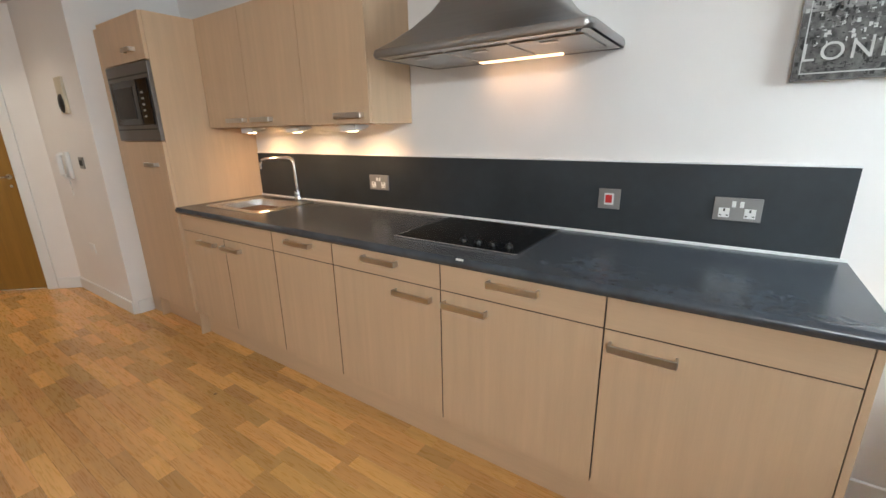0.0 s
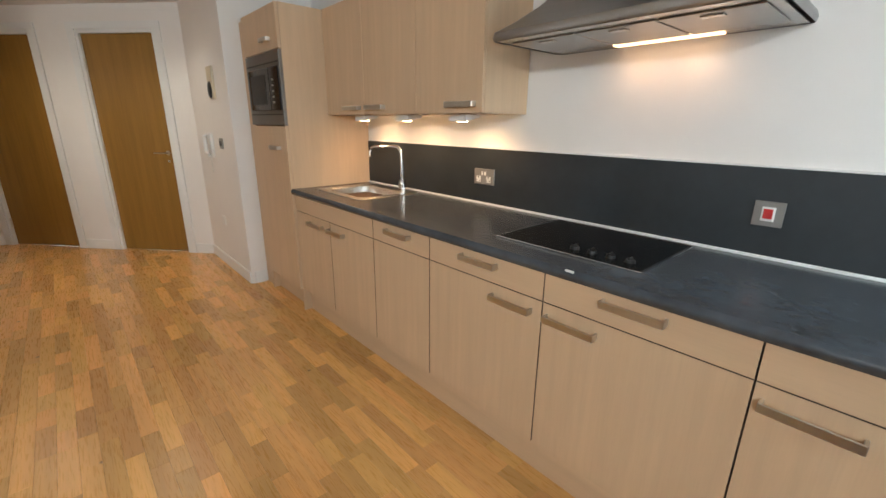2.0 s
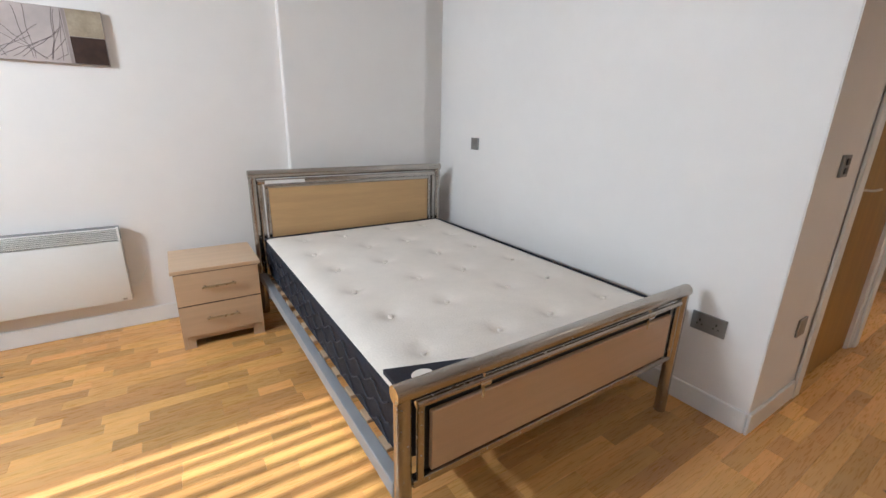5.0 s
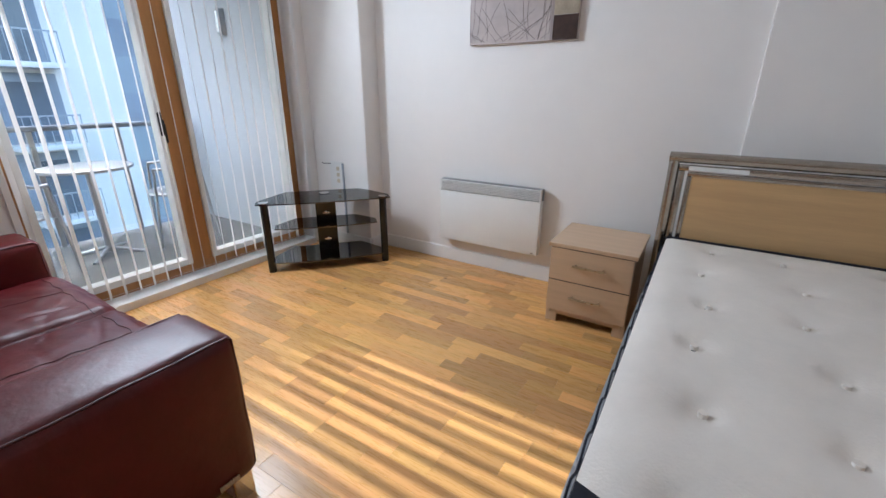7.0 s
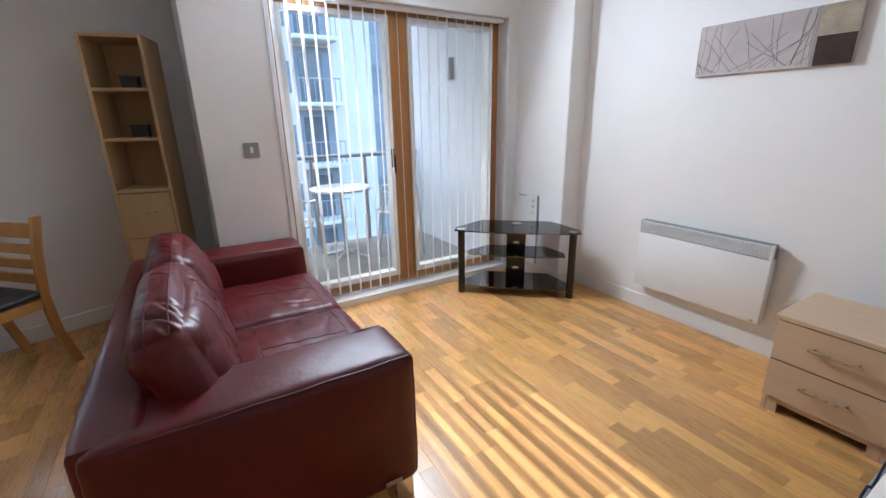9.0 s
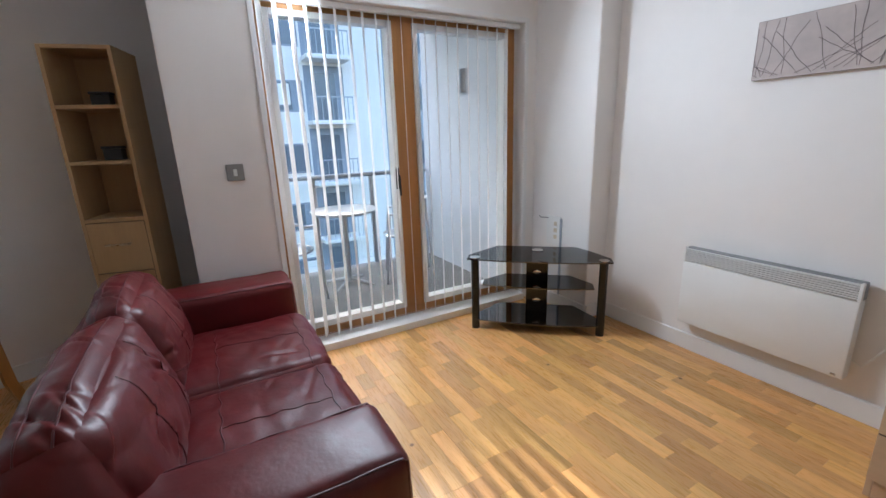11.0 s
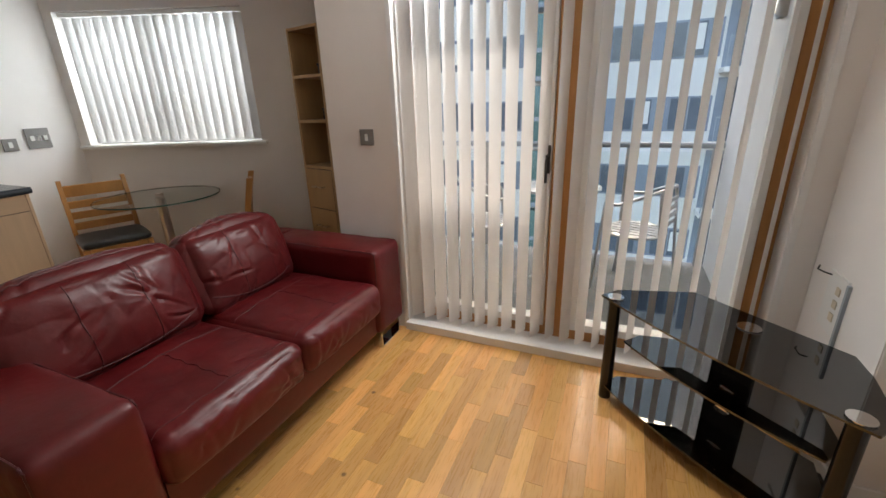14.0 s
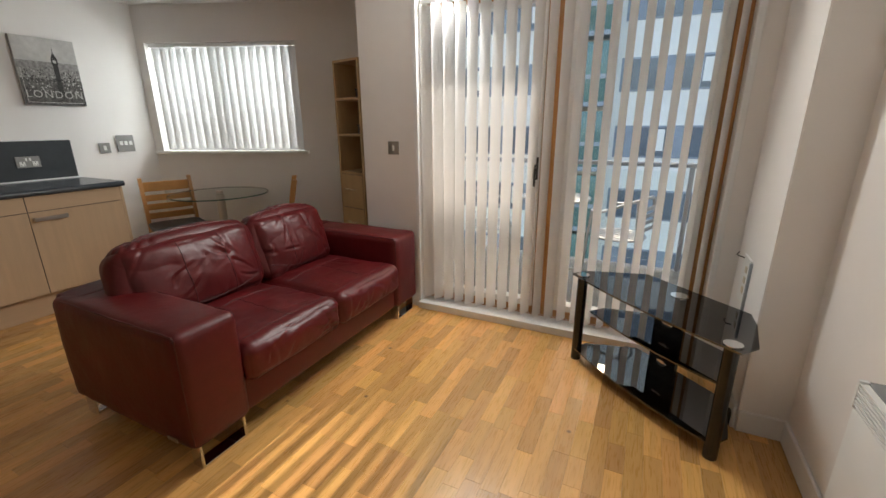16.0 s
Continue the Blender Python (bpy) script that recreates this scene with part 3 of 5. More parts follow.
for k in range(3):
    f = bx("grease_filter", hood, M_hood, (-0.40 + 0.27 * k, -0.14 + 0.27 * k, -0.39, -0.10, -0.004, 0.0005), 0.002)
    bx("filter_catch", f, M_steel, (-0.30 + 0.27 * k, -0.24 + 0.27 * k, -0.36, -0.33, -0.008, -0.0045), 0.001)
bx("lamp_bar", hood, glow("hood_lamp", (1.0, 0.58, 0.30), 0.45), (-0.15, 0.22, -0.085, -0.045, -0.006, 0.0005), 0.001, "lit warm lamp strip")
rd("control_button", hood, M_black, (0.40, -0.448, 0.004), (0.40, -0.448, -0.006), 0.008)
for dx in (-0.07, 0.14):
    ld = bpy.data.lights.new("hood_spot", "SPOT")
    ld.energy, ld.spot_size, ld.spot_blend, ld.color, ld.shadow_soft_size = 0.07, radians(150), 0.8, (1.0, 0.52, 0.26), 0.02
    lo = new("hood_spot", ld)
    lo.matrix_world = look((-1.022 + dx, YW - 0.09, 1.628), (-1.022 + dx, YW - 0.06, 0.9))
    lo.parent = hood
    lo.matrix_parent_inverse = hood.matrix_world.inverted()


# wall plates: local x along the wall, y out of the wall, z up
def plate(name, label, cat, at, turn, w, h, material, bits=(), group=""):
    p = thing(name, label, cat, at, turn, group)
    bx("plate", p, material, (-w / 2, w / 2, 0.0005, 0.010, -h / 2, h / 2), 0.002)
    for nm, mt, x0, x1, z0, z1 in bits:
        bx(nm, p, mt, (x0, x1, 0.0102, 0.014, z0, z1), 0.001)
    return p


def socket_bits(x):
    return [("pin_hole", M_black, x - 0.003, x + 0.003, 0.004, 0.014), ("pin_hole", M_black, x - 0.014, x - 0.007, -0.012, -0.008), ("pin_hole", M_black, x + 0.007, x + 0.014, -0.012, -0.008)]


def pin_holes(at_x, dx):
    """Black pin holes in the two white inserts of the newest double socket."""
    p = [o for o in bpy.data.objects if o.name.startswith("wall_socket")][-1]
    for s in (-dx, dx):
        for nm, mt, x0, x1, z0, z1 in socket_bits(s):
            bx(nm, p, mt, (x0, x1, 0.0142, 0.0148, z0 - 0.012, z1 - 0.012), 0.0)


YS = YW - 0.0125
GR = M_plate
plate("wall_socket", "brushed steel double socket on the slate upstand", "socket", (-1.88, YS, 1.06), 180, 0.146, 0.086, GR,
      [("insert", M_white, -0.052, -0.022, -0.030, 0.003), ("insert", M_white, 0.022, 0.052, -0.030, 0.003), ("rocker", M_white, -0.016, -0.005, 0.008, 0.028), ("rocker", M_white, 0.005, 0.016, 0.008, 0.028)])
pin_holes(-1.88, 0.037)
plate("cooker_switch", "brushed steel cooker switch with a red rocker", "switch", (-0.582, YS, 1.061), 180, 0.086, 0.084, GR, [("surround", M_white, -0.019, 0.019, -0.024, 0.024)])
bx("rocker", bpy.data.objects["cooker_switch"], M_red, (-0.013, 0.013, 0.0142, 0.018, -0.015, 0.018), 0.001)
plate("wall_socket", "brushed steel double socket above the worktop end", "socket", (-0.137, YS, 1.055), 180, 0.146, 0.084, GR,
      [("insert", M_white, -0.056, -0.022, -0.030, 0.004), ("insert", M_white, 0.022, 0.056, -0.030, 0.004), ("rocker", M_white, -0.018, -0.006, 0.008, 0.030), ("rocker", M_white, 0.006, 0.018, 0.008, 0.030)])
pin_holes(-0.137, 0.039)
plate("fused_switch", "brushed steel single switch beside the worktop", "switch", (0.411, YW, 1.135), 180, 0.086, 0.086, GR, [("rocker", M_white, -0.012, 0.012, -0.02, 0.02)])
plate("meter_panel", "square steel switch panel beside the window", "switch panel", (0.585, YW, 1.168), 180, 0.146, 0.146, GR,
      [("rocker", M_white, -0.055 + 0.04 * k, -0.03 + 0.04 * k, -0.015, 0.02) for k in range(3)])
plate("light_switch", "brushed steel single light switch by the balcony window", "light switch", (0.84, -1.09, 1.163), 90, 0.086, 0.088, GR, [("rocker", M_white, -0.009, 0.009, -0.018, 0.018)])
plate("thermostat", "small square steel wall plate above the bed", "switch", (-3.37, -2.88, 1.125), -90, 0.085, 0.085, GR)
plate("wall_socket", "steel double socket low beside the bed", "socket", (-3.37, -1.079, 0.432), -90, 0.146, 0.086, GR, socket_bits(-0.035) + socket_bits(0.035))
plate("light_switch", "brushed steel light switch by the hall door", "light switch", (-3.635, -0.85, 1.15), 0, 0.086, 0.086, GR, [("rocker", M_black, -0.015, 0.015, 0.005, 0.03), ("rocker", M_black, -0.015, 0.015, -0.03, -0.005)])
plate("wall_socket", "steel socket low on the hall wall", "socket", (-3.705, -0.85, 0.434), 0, 0.086, 0.086, GR)
plate("light_switch", "brushed steel switch beside the entry phone", "light switch", (-4.23, 0.932, 1.16), 180, 0.086, 0.086, GR, [("rocker", M_black, -0.03, -0.005, -0.02, 0.02), ("rocker", M_black, 0.005, 0.03, -0.02, 0.02)])
plate("wall_socket", "white socket low on the hall wall", "socket", (-4.48, 0.932, 0.455), 180, 0.10, 0.08, M_white)

ph = thing("entry_phone", "white entry phone handset on the hall wall", "entry phone", (-4.52, 0.932, 1.13), 180)
bx("base", ph, M_white, (-0.045, 0.045, 0.0005, 0.028, -0.10, 0.11), 0.006)
bm = bmesh.new()
tube(bm, [(-0.01, 0.04, 0.10), (-0.01, 0.062, 0.08), (-0.01, 0.062, -0.06), (-0.01, 0.04, -0.085)], 0.018, 10)
part("handset", bm, M_white, ph, smooth=True)
bm = bmesh.new()
tube(bm, [(-0.01, 0.03, -0.09)] + [(-0.01 + 0.008 * math.sin(k * 1.9), 0.03, -0.10 - 0.012 * k) for k in range(1, 12)], 0.005, 6)
part("cord", bm, M_white, ph, smooth=True)
ir = thing("intercom_panel", "tall beige wall unit with a black oval sensor", "intercom", (-4.27, 0.932, 1.64), 180)
bx("panel", ir, M_ivory, (-0.07, 0.07, 0.0005, 0.02, -0.125, 0.125), 0.004)
bm = bmesh.new()
loft(bm, [[(0.0 + 0.045 * s * math.cos(a), z, -0.055 + 0.065 * s * math.sin(a)) for a in [2 * math.pi * k / 24 for k in range(24)]] for s, z in ((1, 0.021), (1, 0.026), (0.8, 0.034), (0.3, 0.038))])
part("sensor", bm, M_black, ir, smooth=True)

# london canvas
can = thing("canvas_print", "black and white city canvas print lettered LONDON", "picture", (0.138, YW, 1.727), 180)
bx("canvas", can, mat("canvas_grey", (0.36, 0.35, 0.34), 0.8, var=0.35, scale=7, bump=0.1), (-0.198, 0.198, 0.001, 0.035, -0.247, 0.247), 0.003)
M_g1 = mat("print_dark", (0.045, 0.043, 0.042), 0.8, var=0.6, scale=60)
M_g2 = mat("print_mid", (0.12, 0.115, 0.11), 0.8, var=0.7, scale=45)
M_g3 = mat("print_pale", (0.52, 0.51, 0.49), 0.8, var=0.25, scale=5)
M_g4 = mat("print_haze", (0.27, 0.26, 0.25), 0.8, var=0.5, scale=50)
bx("sky_area", can, M_g3, (-0.197, 0.197, 0.0352, 0.0356, 0.03, 0.246), 0.0)
bx("haze_area", can, M_g4, (-0.197, 0.197, 0.0352, 0.0358, -0.05, 0.075), 0.0)
bx("city_area", can, M_g2, (-0.197, 0.197, 0.0352, 0.0357, -0.246, -0.05), 0.0)
rng = random.Random(3)
for tone, count, lo, hi, dep in ((M_g4, 260, -0.10, 0.055, 0.0360), (M_g2, 420, -0.22, 0.03, 0.0362), (M_g3, 130, -0.15, 0.01, 0.0364), (M_g1, 520, -0.24, 0.0, 0.0366)):
    bm = bmesh.new()
    for k in range(count):
        x, z = rng.uniform(-0.194, 0.185), lo + (hi - lo) * rng.random() ** 1.3
        box(bm, x, x + rng.uniform(0.002, 0.010), dep, dep + 0.0001, z, z + rng.choice((0.002, 0.004, 0.012)))
    tagged(part("rooftop_print", bm, tone, can), kind="stuff")
bm = bmesh.new()
box(bm, -0.062, -0.028, 0.0369, 0.0372, -0.16, 0.105)
box(bm, -0.066, -0.024, 0.0369, 0.0374, 0.06, 0.105)
vs = [bm.verts.new((x, 0.0373, z)) for x, z in ((-0.064, 0.106), (-0.026, 0.106), (-0.042, 0.145), (-0.045, 0.195), (-0.048, 0.145))]
bm.faces.new(vs)
part("clock_tower", bm, M_g1, can)
bx("clock_face", can, M_g3, (-0.055, -0.035, 0.0375, 0.0377, 0.070, 0.092), 0.0)
bx("border_line", can, M_g3, (-0.180, 0.180, 0.0368, 0.0370, -0.228, -0.224), 0.0)
bx("border_line", can, M_g3, (0.177, 0.180, 0.0368, 0.0370, -0.2238, 0.02), 0.0)
fc = bpy.data.curves.new("lettering", "FONT")
fc.body, fc.size, fc.align_x, fc.extrude, fc.space_character = "LONDON", 0.074, "CENTER", 0.0004, 1.22
fo = new("lettering", fc)
fo.matrix_world = Matrix.Translation((0.138, YW - 0.0385, 1.727 - 0.19)) @ Matrix.Rotation(radians(90), 4, "X")
fo.parent = can
fo.matrix_parent_inverse = can.matrix_world.inverted()
fc.materials.append(M_g3)

# ceiling fittings in the hall
M_spot = glow("spot_lens", (1.0, 0.85, 0.66), 6)
for x, y in ((-4.587, 0.23), (-5.59, -0.70)):
    dl = thing("downlight", "recessed hall downlight with white rim, lit", "downlight", (x, y, CEIL), group="hall downlights")
    bm = bmesh.new()
    loft(bm, [[(r * math.cos(a), r * math.sin(a), z) for a in [2 * math.pi * k / 28 for k in range(28)]] for r, z in ((0.045, -0.0005), (0.045, -0.004), (0.040, -0.006), (0.032, -0.004), (0.030, -0.001))], cap=False)
    part("rim", bm, M_white, dl, smooth=True)
    rd("lens", dl, M_spot, (0, 0, -0.003), (0, 0, -0.0005), 0.030)
    ld = bpy.data.lights.new("hall_spot", "SPOT")
    ld.energy, ld.spot_size, ld.spot_blend, ld.color, ld.shadow_soft_size = 3.4, radians(140), 0.8, (1.0, 0.88, 0.74), 0.12
    lo = new("hall_spot", ld)
    lo.matrix_world = look((x, y, CEIL - 0.02), (x, y + 0.001, 0))
    lo.parent = dl
    lo.matrix_parent_inverse = dl.matrix_world.inverted()
sm = thing("smoke_alarm", "round white smoke alarm on the hall ceiling", "smoke alarm", (-5.24, -0.355, CEIL))
bm = bmesh.new()
loft(bm, [[(r * math.cos(a), r * math.sin(a), z) for a in [2 * math.pi * k / 28 for k in range(28)]] for r, z in ((0.055, -0.0005), (0.055, -0.02), (0.048, -0.04), (0.03, -0.046))])
part("body", bm, M_white, sm, smooth=True)

from mathutils.bvhtree import BVHTree


# ---- soft shapes ----
def soft(name, parent, material, dims, r=0.05, puff=0.02, wrinkle=0.0, seed=0, n=18, label="", m=None, folds=0, fold_depth=0.007):
    """A padded block: rounded edges, swollen faces, slight creases and pressed folds."""
    x0, x1, y0, y1, z0, z1 = dims
    c = Vector(((x0 + x1) / 2, (y0 + y1) / 2, (z0 + z1) / 2))
    h = Vector(((x1 - x0) / 2, (y1 - y0) / 2, (z1 - z0) / 2))
    # each fold: middle, direction, half length, width, depth, in the plane of its face
    rg = random.Random(seed * 7 + 1)
    lines = []
    for k in range(folds):
        ax = rg.choice((1, 1, 2))
        o = [i for i in range(3) if i != ax]
        edge = rg.random() < 0.65
        mid = [rg.uniform(-0.85, 0.85) * h[i] for i in o]
        if edge:
            mid[rg.randrange(2)] *= 1.12
        ang = rg.gauss(0.9 if mid[0] < 0 else -0.9, 0.55)
        lines.append((ax, o, mid, (math.cos(ang), math.sin(ang)), rg.uniform(0.03, 0.13), rg.uniform(0.006, 0.013), rg.uniform(0.4, 1.0) * fold_depth, rg.uniform(-2.5, 2.5)))
    bm = bmesh.new()
    bmesh.ops.create_cube(bm, size=2.0)
    bmesh.ops.subdivide_edges(bm, edges=bm.edges, cuts=n, use_grid_fill=True)
    for v in bm.verts:
        p = Vector(v.co)
        # denser rows near the edges
        p = Vector([math.copysign(abs(a) ** 0.8, a) for a in p])
        q = Vector((p.x * h.x, p.y * h.y, p.z * h.z))
        inner = Vector([max(-hh + r, min(hh - r, qq)) for hh, qq in zip(h, q)])
        d = q - inner
        if d.length > 1e-6:
            q = inner + d.normalized() * r
        sw = Vector([1 - p[k] ** 2 for k in range(3)])
        axis = max(range(3), key=lambda k: abs(p[k]))
        others = [k for k in range(3) if k != axis]
        q[axis] += math.copysign(puff, p[axis]) * sw[others[0]] * sw[others[1]]
        if wrinkle:
            s = noise.noise(Vector((q.x * 4 + seed, q.y * 9, q.z * 5))) + 0.5 * noise.noise(Vector((q.x * 14, q.y * 22 + seed, q.z * 13)))
            ridge = (1 - abs(noise.noise(Vector((q.x * 5 + 3.1 * seed, q.y * 7, q.z * 6 + seed))))) ** 9
            q[axis] += math.copysign(1, p[axis]) * wrinkle * (s - 0.32 * ridge)
        sink = 0.0
        for ax, o, mid, way, half, wide, deep, bend in lines:
            if ax != axis:
                continue
            du, dv = q[o[0]] - mid[0], q[o[1]] - mid[1]
            al = du * way[0] + dv * way[1]
            if abs(al) < half:
                ac = dv * way[0] - du * way[1] - bend * al * al
                if abs(ac) < 4 * wide:
                    taper = 1 - (al / half) ** 2
                    sink += deep * taper * (math.exp(-(ac / wide) ** 2) - 0.55 * math.exp(-((ac - 2.0 * wide) / (1.3 * wide)) ** 2))
        q[axis] -= math.copysign(1, p[axis]) * sink
        v.co = c + q
    if m is not None:
        bmesh.ops.transform(bm, matrix=m, verts=bm.verts)
    return part(name, bm, material, parent, label, smooth=True)


def drape(name, parent, target, rows, way, r, material, label=""):
    """A thin seam laid over the surface of a padded part."""
    tree = BVHTree.FromPolygons([v.co for v in target.data.vertices], [p.vertices[:] for p in target.data.polygons])
    pts = []
    for p in rows:
        hit = tree.ray_cast(Vector(p) - 0.6 * Vector(way), Vector(way))
        if hit[0] is not None:
            pts.append(hit[0] - 0.0005 * Vector(way))
    if len(pts) > 2:
        bm = bmesh.new()
        tube(bm, pts, r, 6)
        part(name, bm, material, parent, label, smooth=True)


# ---- bed ----
bed = thing("double_bed", "steel tube double bed frame with maple panels", "bed", (-2.525, -3.16, 0))
BW, BL = 0.682, 2.02
HZ, FZ = 0.935, 0.605
for sx in (-1, 1):
    rd("head_post", bed, M_bed, (sx * BW, 0, 0), (sx * BW, 0, HZ), 0.025)
    rd("foot_post", bed, M_bed, (sx * BW, BL, 0), (sx * BW, BL, FZ), 0.025)
    bx("side_rail", bed, M_rail, (sx * BW - 0.02, sx * BW + 0.02, 0.027, BL - 0.027, 0.235, 0.290), 0.004)
for nm, y, z in (("head_rail", 0, HZ), ("foot_rail", BL, FZ)):
    bm = bmesh.new()
    tube(bm, [(-BW - 0.025, y, z), (BW + 0.025, y, z)], 0.027, 16)
    part(nm, bm, M_bed, bed, smooth=True)
bx("lower_rail", bed, M_bed, (-BW + 0.026, BW - 0.026, BL - 0.015, BL + 0.015, 0.283, 0.308), 0.003)
for a, b in (((-BW + 0.048, BL + 0.012, 0.309), (-BW + 0.048, BL + 0.012, 0.560)), ((BW - 0.048, BL + 0.012, 0.309), (BW - 0.048, BL + 0.012, 0.560)), ((-BW + 0.036, BL + 0.012, 0.560), (BW - 0.036, BL + 0.012, 0.560))):
    rd("inner_tube", bed, M_bed, a, b, 0.012, sides=12)
bx("foot_panel", bed, M_beechh, (-BW + 0.085, BW - 0.085, BL - 0.004, BL + 0.014, 0.318, 0.518), 0.003, "pale beech footboard panel")
bx("panel_edge", bed, M_black, (-BW + 0.063, BW - 0.063, BL - 0.012, BL - 0.0045, 0.312, 0.545), 0.001, "black panel backing")
for x in (-0.42, 0.42):
    rd("bracket", bed, M_chrome, (x, BL + 0.012, 0.50), (x, BL + 0.012, 0.60), 0.006)
    rd("clip", bed, M_chrome, (x - 0.02, BL + 0.012, 0.552), (x + 0.02, BL + 0.012, 0.552), 0.015, sides=10)
for inset, wd2, top, dy in ((0.040, 0.030, 0.902, 0.018), (0.078, 0.022, 0.868, 0.012)):
    for sx in (-1, 1):
        bx("head_frame", bed, M_bed, (sx * (BW - inset) - wd2 / 2, sx * (BW - inset) + wd2 / 2, -0.012, dy, 0.27, top - wd2 - 0.001), 0.005)
    bx("head_frame", bed, M_bed, (-BW + inset - wd2 / 2, BW - inset + wd2 / 2, -0.012, dy, top - wd2, top), 0.005)
bx("head_panel", bed, M_maple, (-BW + 0.0895, BW - 0.0895, -0.008, 0.008, 0.36, 0.845), 0.002, "maple veneer headboard panel")
bx("sticker", bed, M_white, (BW - 0.32, BW - 0.07, 0.0185, 0.0195, 0.876, 0.896), 0.0, "white paper strip")
for k in range(12):
    bx("slat", bed, M_beechh, (-BW + 0.022, BW - 0.022, 0.10 + 0.155 * k, 0.165 + 0.155 * k, 0.280, 0.295), 0.001)

mt = thing("mattress", "cream tufted mattress with navy patterned sides", "mattress", (-2.525, -2.155, 0.296))
mw2, ml = 0.655, 0.955
soft("border", mt, M_navy, (-mw2, mw2, -ml, ml, 0.0, 0.224), r=0.03, puff=0.0, label="navy blue woven mattress border", n=14)
TUF = [(x + 0.02 * math.sin(3.1 * j + x * 9), -0.78 + 0.31 * j) for x in (-0.46, -0.155, 0.155, 0.46) for j in range(6)]
bm = bmesh.new()
NX, NY = 60, 84
grid = []
for i in range(NX + 1):
    row = []
    for j in range(NY + 1):
        u, v = -1 + 2 * i / NX, -1 + 2 * j / NY
        x, y = u * (mw2 - 0.006), v * (ml - 0.006)
        e = 1 - max(abs(u) ** 14, abs(v) ** 18)
        z = 0.226 + 0.026 * e + 0.006 * noise.noise(Vector((x * 3, y * 3, 0))) * e
        for tx, ty in TUF:
            d2 = (x - tx) ** 2 + (y - ty) ** 2
            if d2 < 0.03:
                z -= 0.019 * math.exp(-d2 / 0.0014) + 0.008 * math.exp(-d2 / 0.010)
        row.append(bm.verts.new((x, y, z)))
    grid.append(row)
for i in range(NX):
    for j in range(NY):
        bm.faces.new((grid[i][j], grid[i + 1][j], grid[i + 1][j + 1], grid[i][j + 1]))
part("top_panel", bm, M_cream, mt, "cream quilted top with tufts", smooth=True)
for tx, ty in TUF:
    rd("tuft_button", mt, M_cream, (tx, ty, 0.226), (tx, ty, 0.239), 0.011, sides=8)
bm = bmesh.new()
tube(bm, [(x, y, 0.232) for x, y in rounded(-mw2 - 0.002, mw2 + 0.002, -ml - 0.002, ml + 0.002, 0.04, 4)], 0.006, 6)
part("piping", bm, M_navy, mt, smooth=True)
bm = bmesh.new()
prism(bm, [(mw2 - 0.01, ml - 0.005), (mw2 - 0.01, ml - 0.14), (mw2 - 0.45, ml - 0.005)], 0.238, 0.2535)
part("corner_patch", bm, M_navy, mt, "navy label corner")
bm = bmesh.new()
loft(bm, [[(mw2 - 0.10 + 0.035 * s * math.cos(a), ml - 0.055 + 0.025 * s * math.sin(a), z) for a in [2 * math.pi * k / 20 for k in range(20)]] for s, z in ((1, 0.2537), (1, 0.256), (0.7, 0.257))])
part("badge", bm, M_cream, mt, "small pale oval label")
for row in range(3):
    bm = bmesh.new()
    for side in (1,):
        pts = [(mw2 + 0.0075, -ml + 0.06 + 0.02 * k, 0.06 + 0.06 * row + 0.018 * math.sin(k * 0.9 + row)) for k in range(90)]
        tube(bm, pts, 0.003, 5)
    part("quilt_line", bm, M_navyline, mt)

# ---- bedside ----
bs = thing("bedside_table", "light beech two-drawer bedside table with bar handles", "bedside table", (-1.562, -2.855, 0))
w = 0.214
bx("top", bs, M_beechh, (-w - 0.012, w + 0.012, -0.415, 0.018, 0.458, 0.480), 0.003)
for sx in (-1, 1):
    bx("side_panel", bs, M_beech, (sx * w - 0.009 * sx - 0.009, sx * w - 0.009 * sx + 0.009, -0.405, -0.002, 0.0, 0.457), 0.001)
bx("back_panel", bs, M_beech, (-w + 0.019, w - 0.019, -0.40, -0.39, 0.05, 0.457), 0.0)
bx("apron", bs, M_beechh, (-w + 0.06, w - 0.06, -0.02, -0.003, 0.050, 0.079), 0.001)
for sx in (-1, 1):
    bx("foot_panel", bs, M_beech, (sx * (w - 0.04) - 0.021, sx * (w - 0.04) + 0.021, -0.02, -0.003, 0.0, 0.079), 0.001)
for z0, z1 in ((0.082, 0.266), (0.270, 0.455)):
    dr = front("drawer_front", bs, M_beechh, (-w + 0.002, w - 0.002, 0.0, 0.016, z0, z1), 0.002)
    zc = (z0 + z1) / 2 + 0.01
    bm = bmesh.new()
    rod(bm, (-0.085, 0.042, zc), (0.085, 0.042, zc), 0.0062)
    rod(bm, (-0.07, 0.016, zc), (-0.07, 0.042, zc), 0.005)
    rod(bm, (0.07, 0.016, zc), (0.07, 0.042, zc), 0.005)
    part("handle", bm, M_pull, dr, "pale brass-toned bar handle", smooth=True)

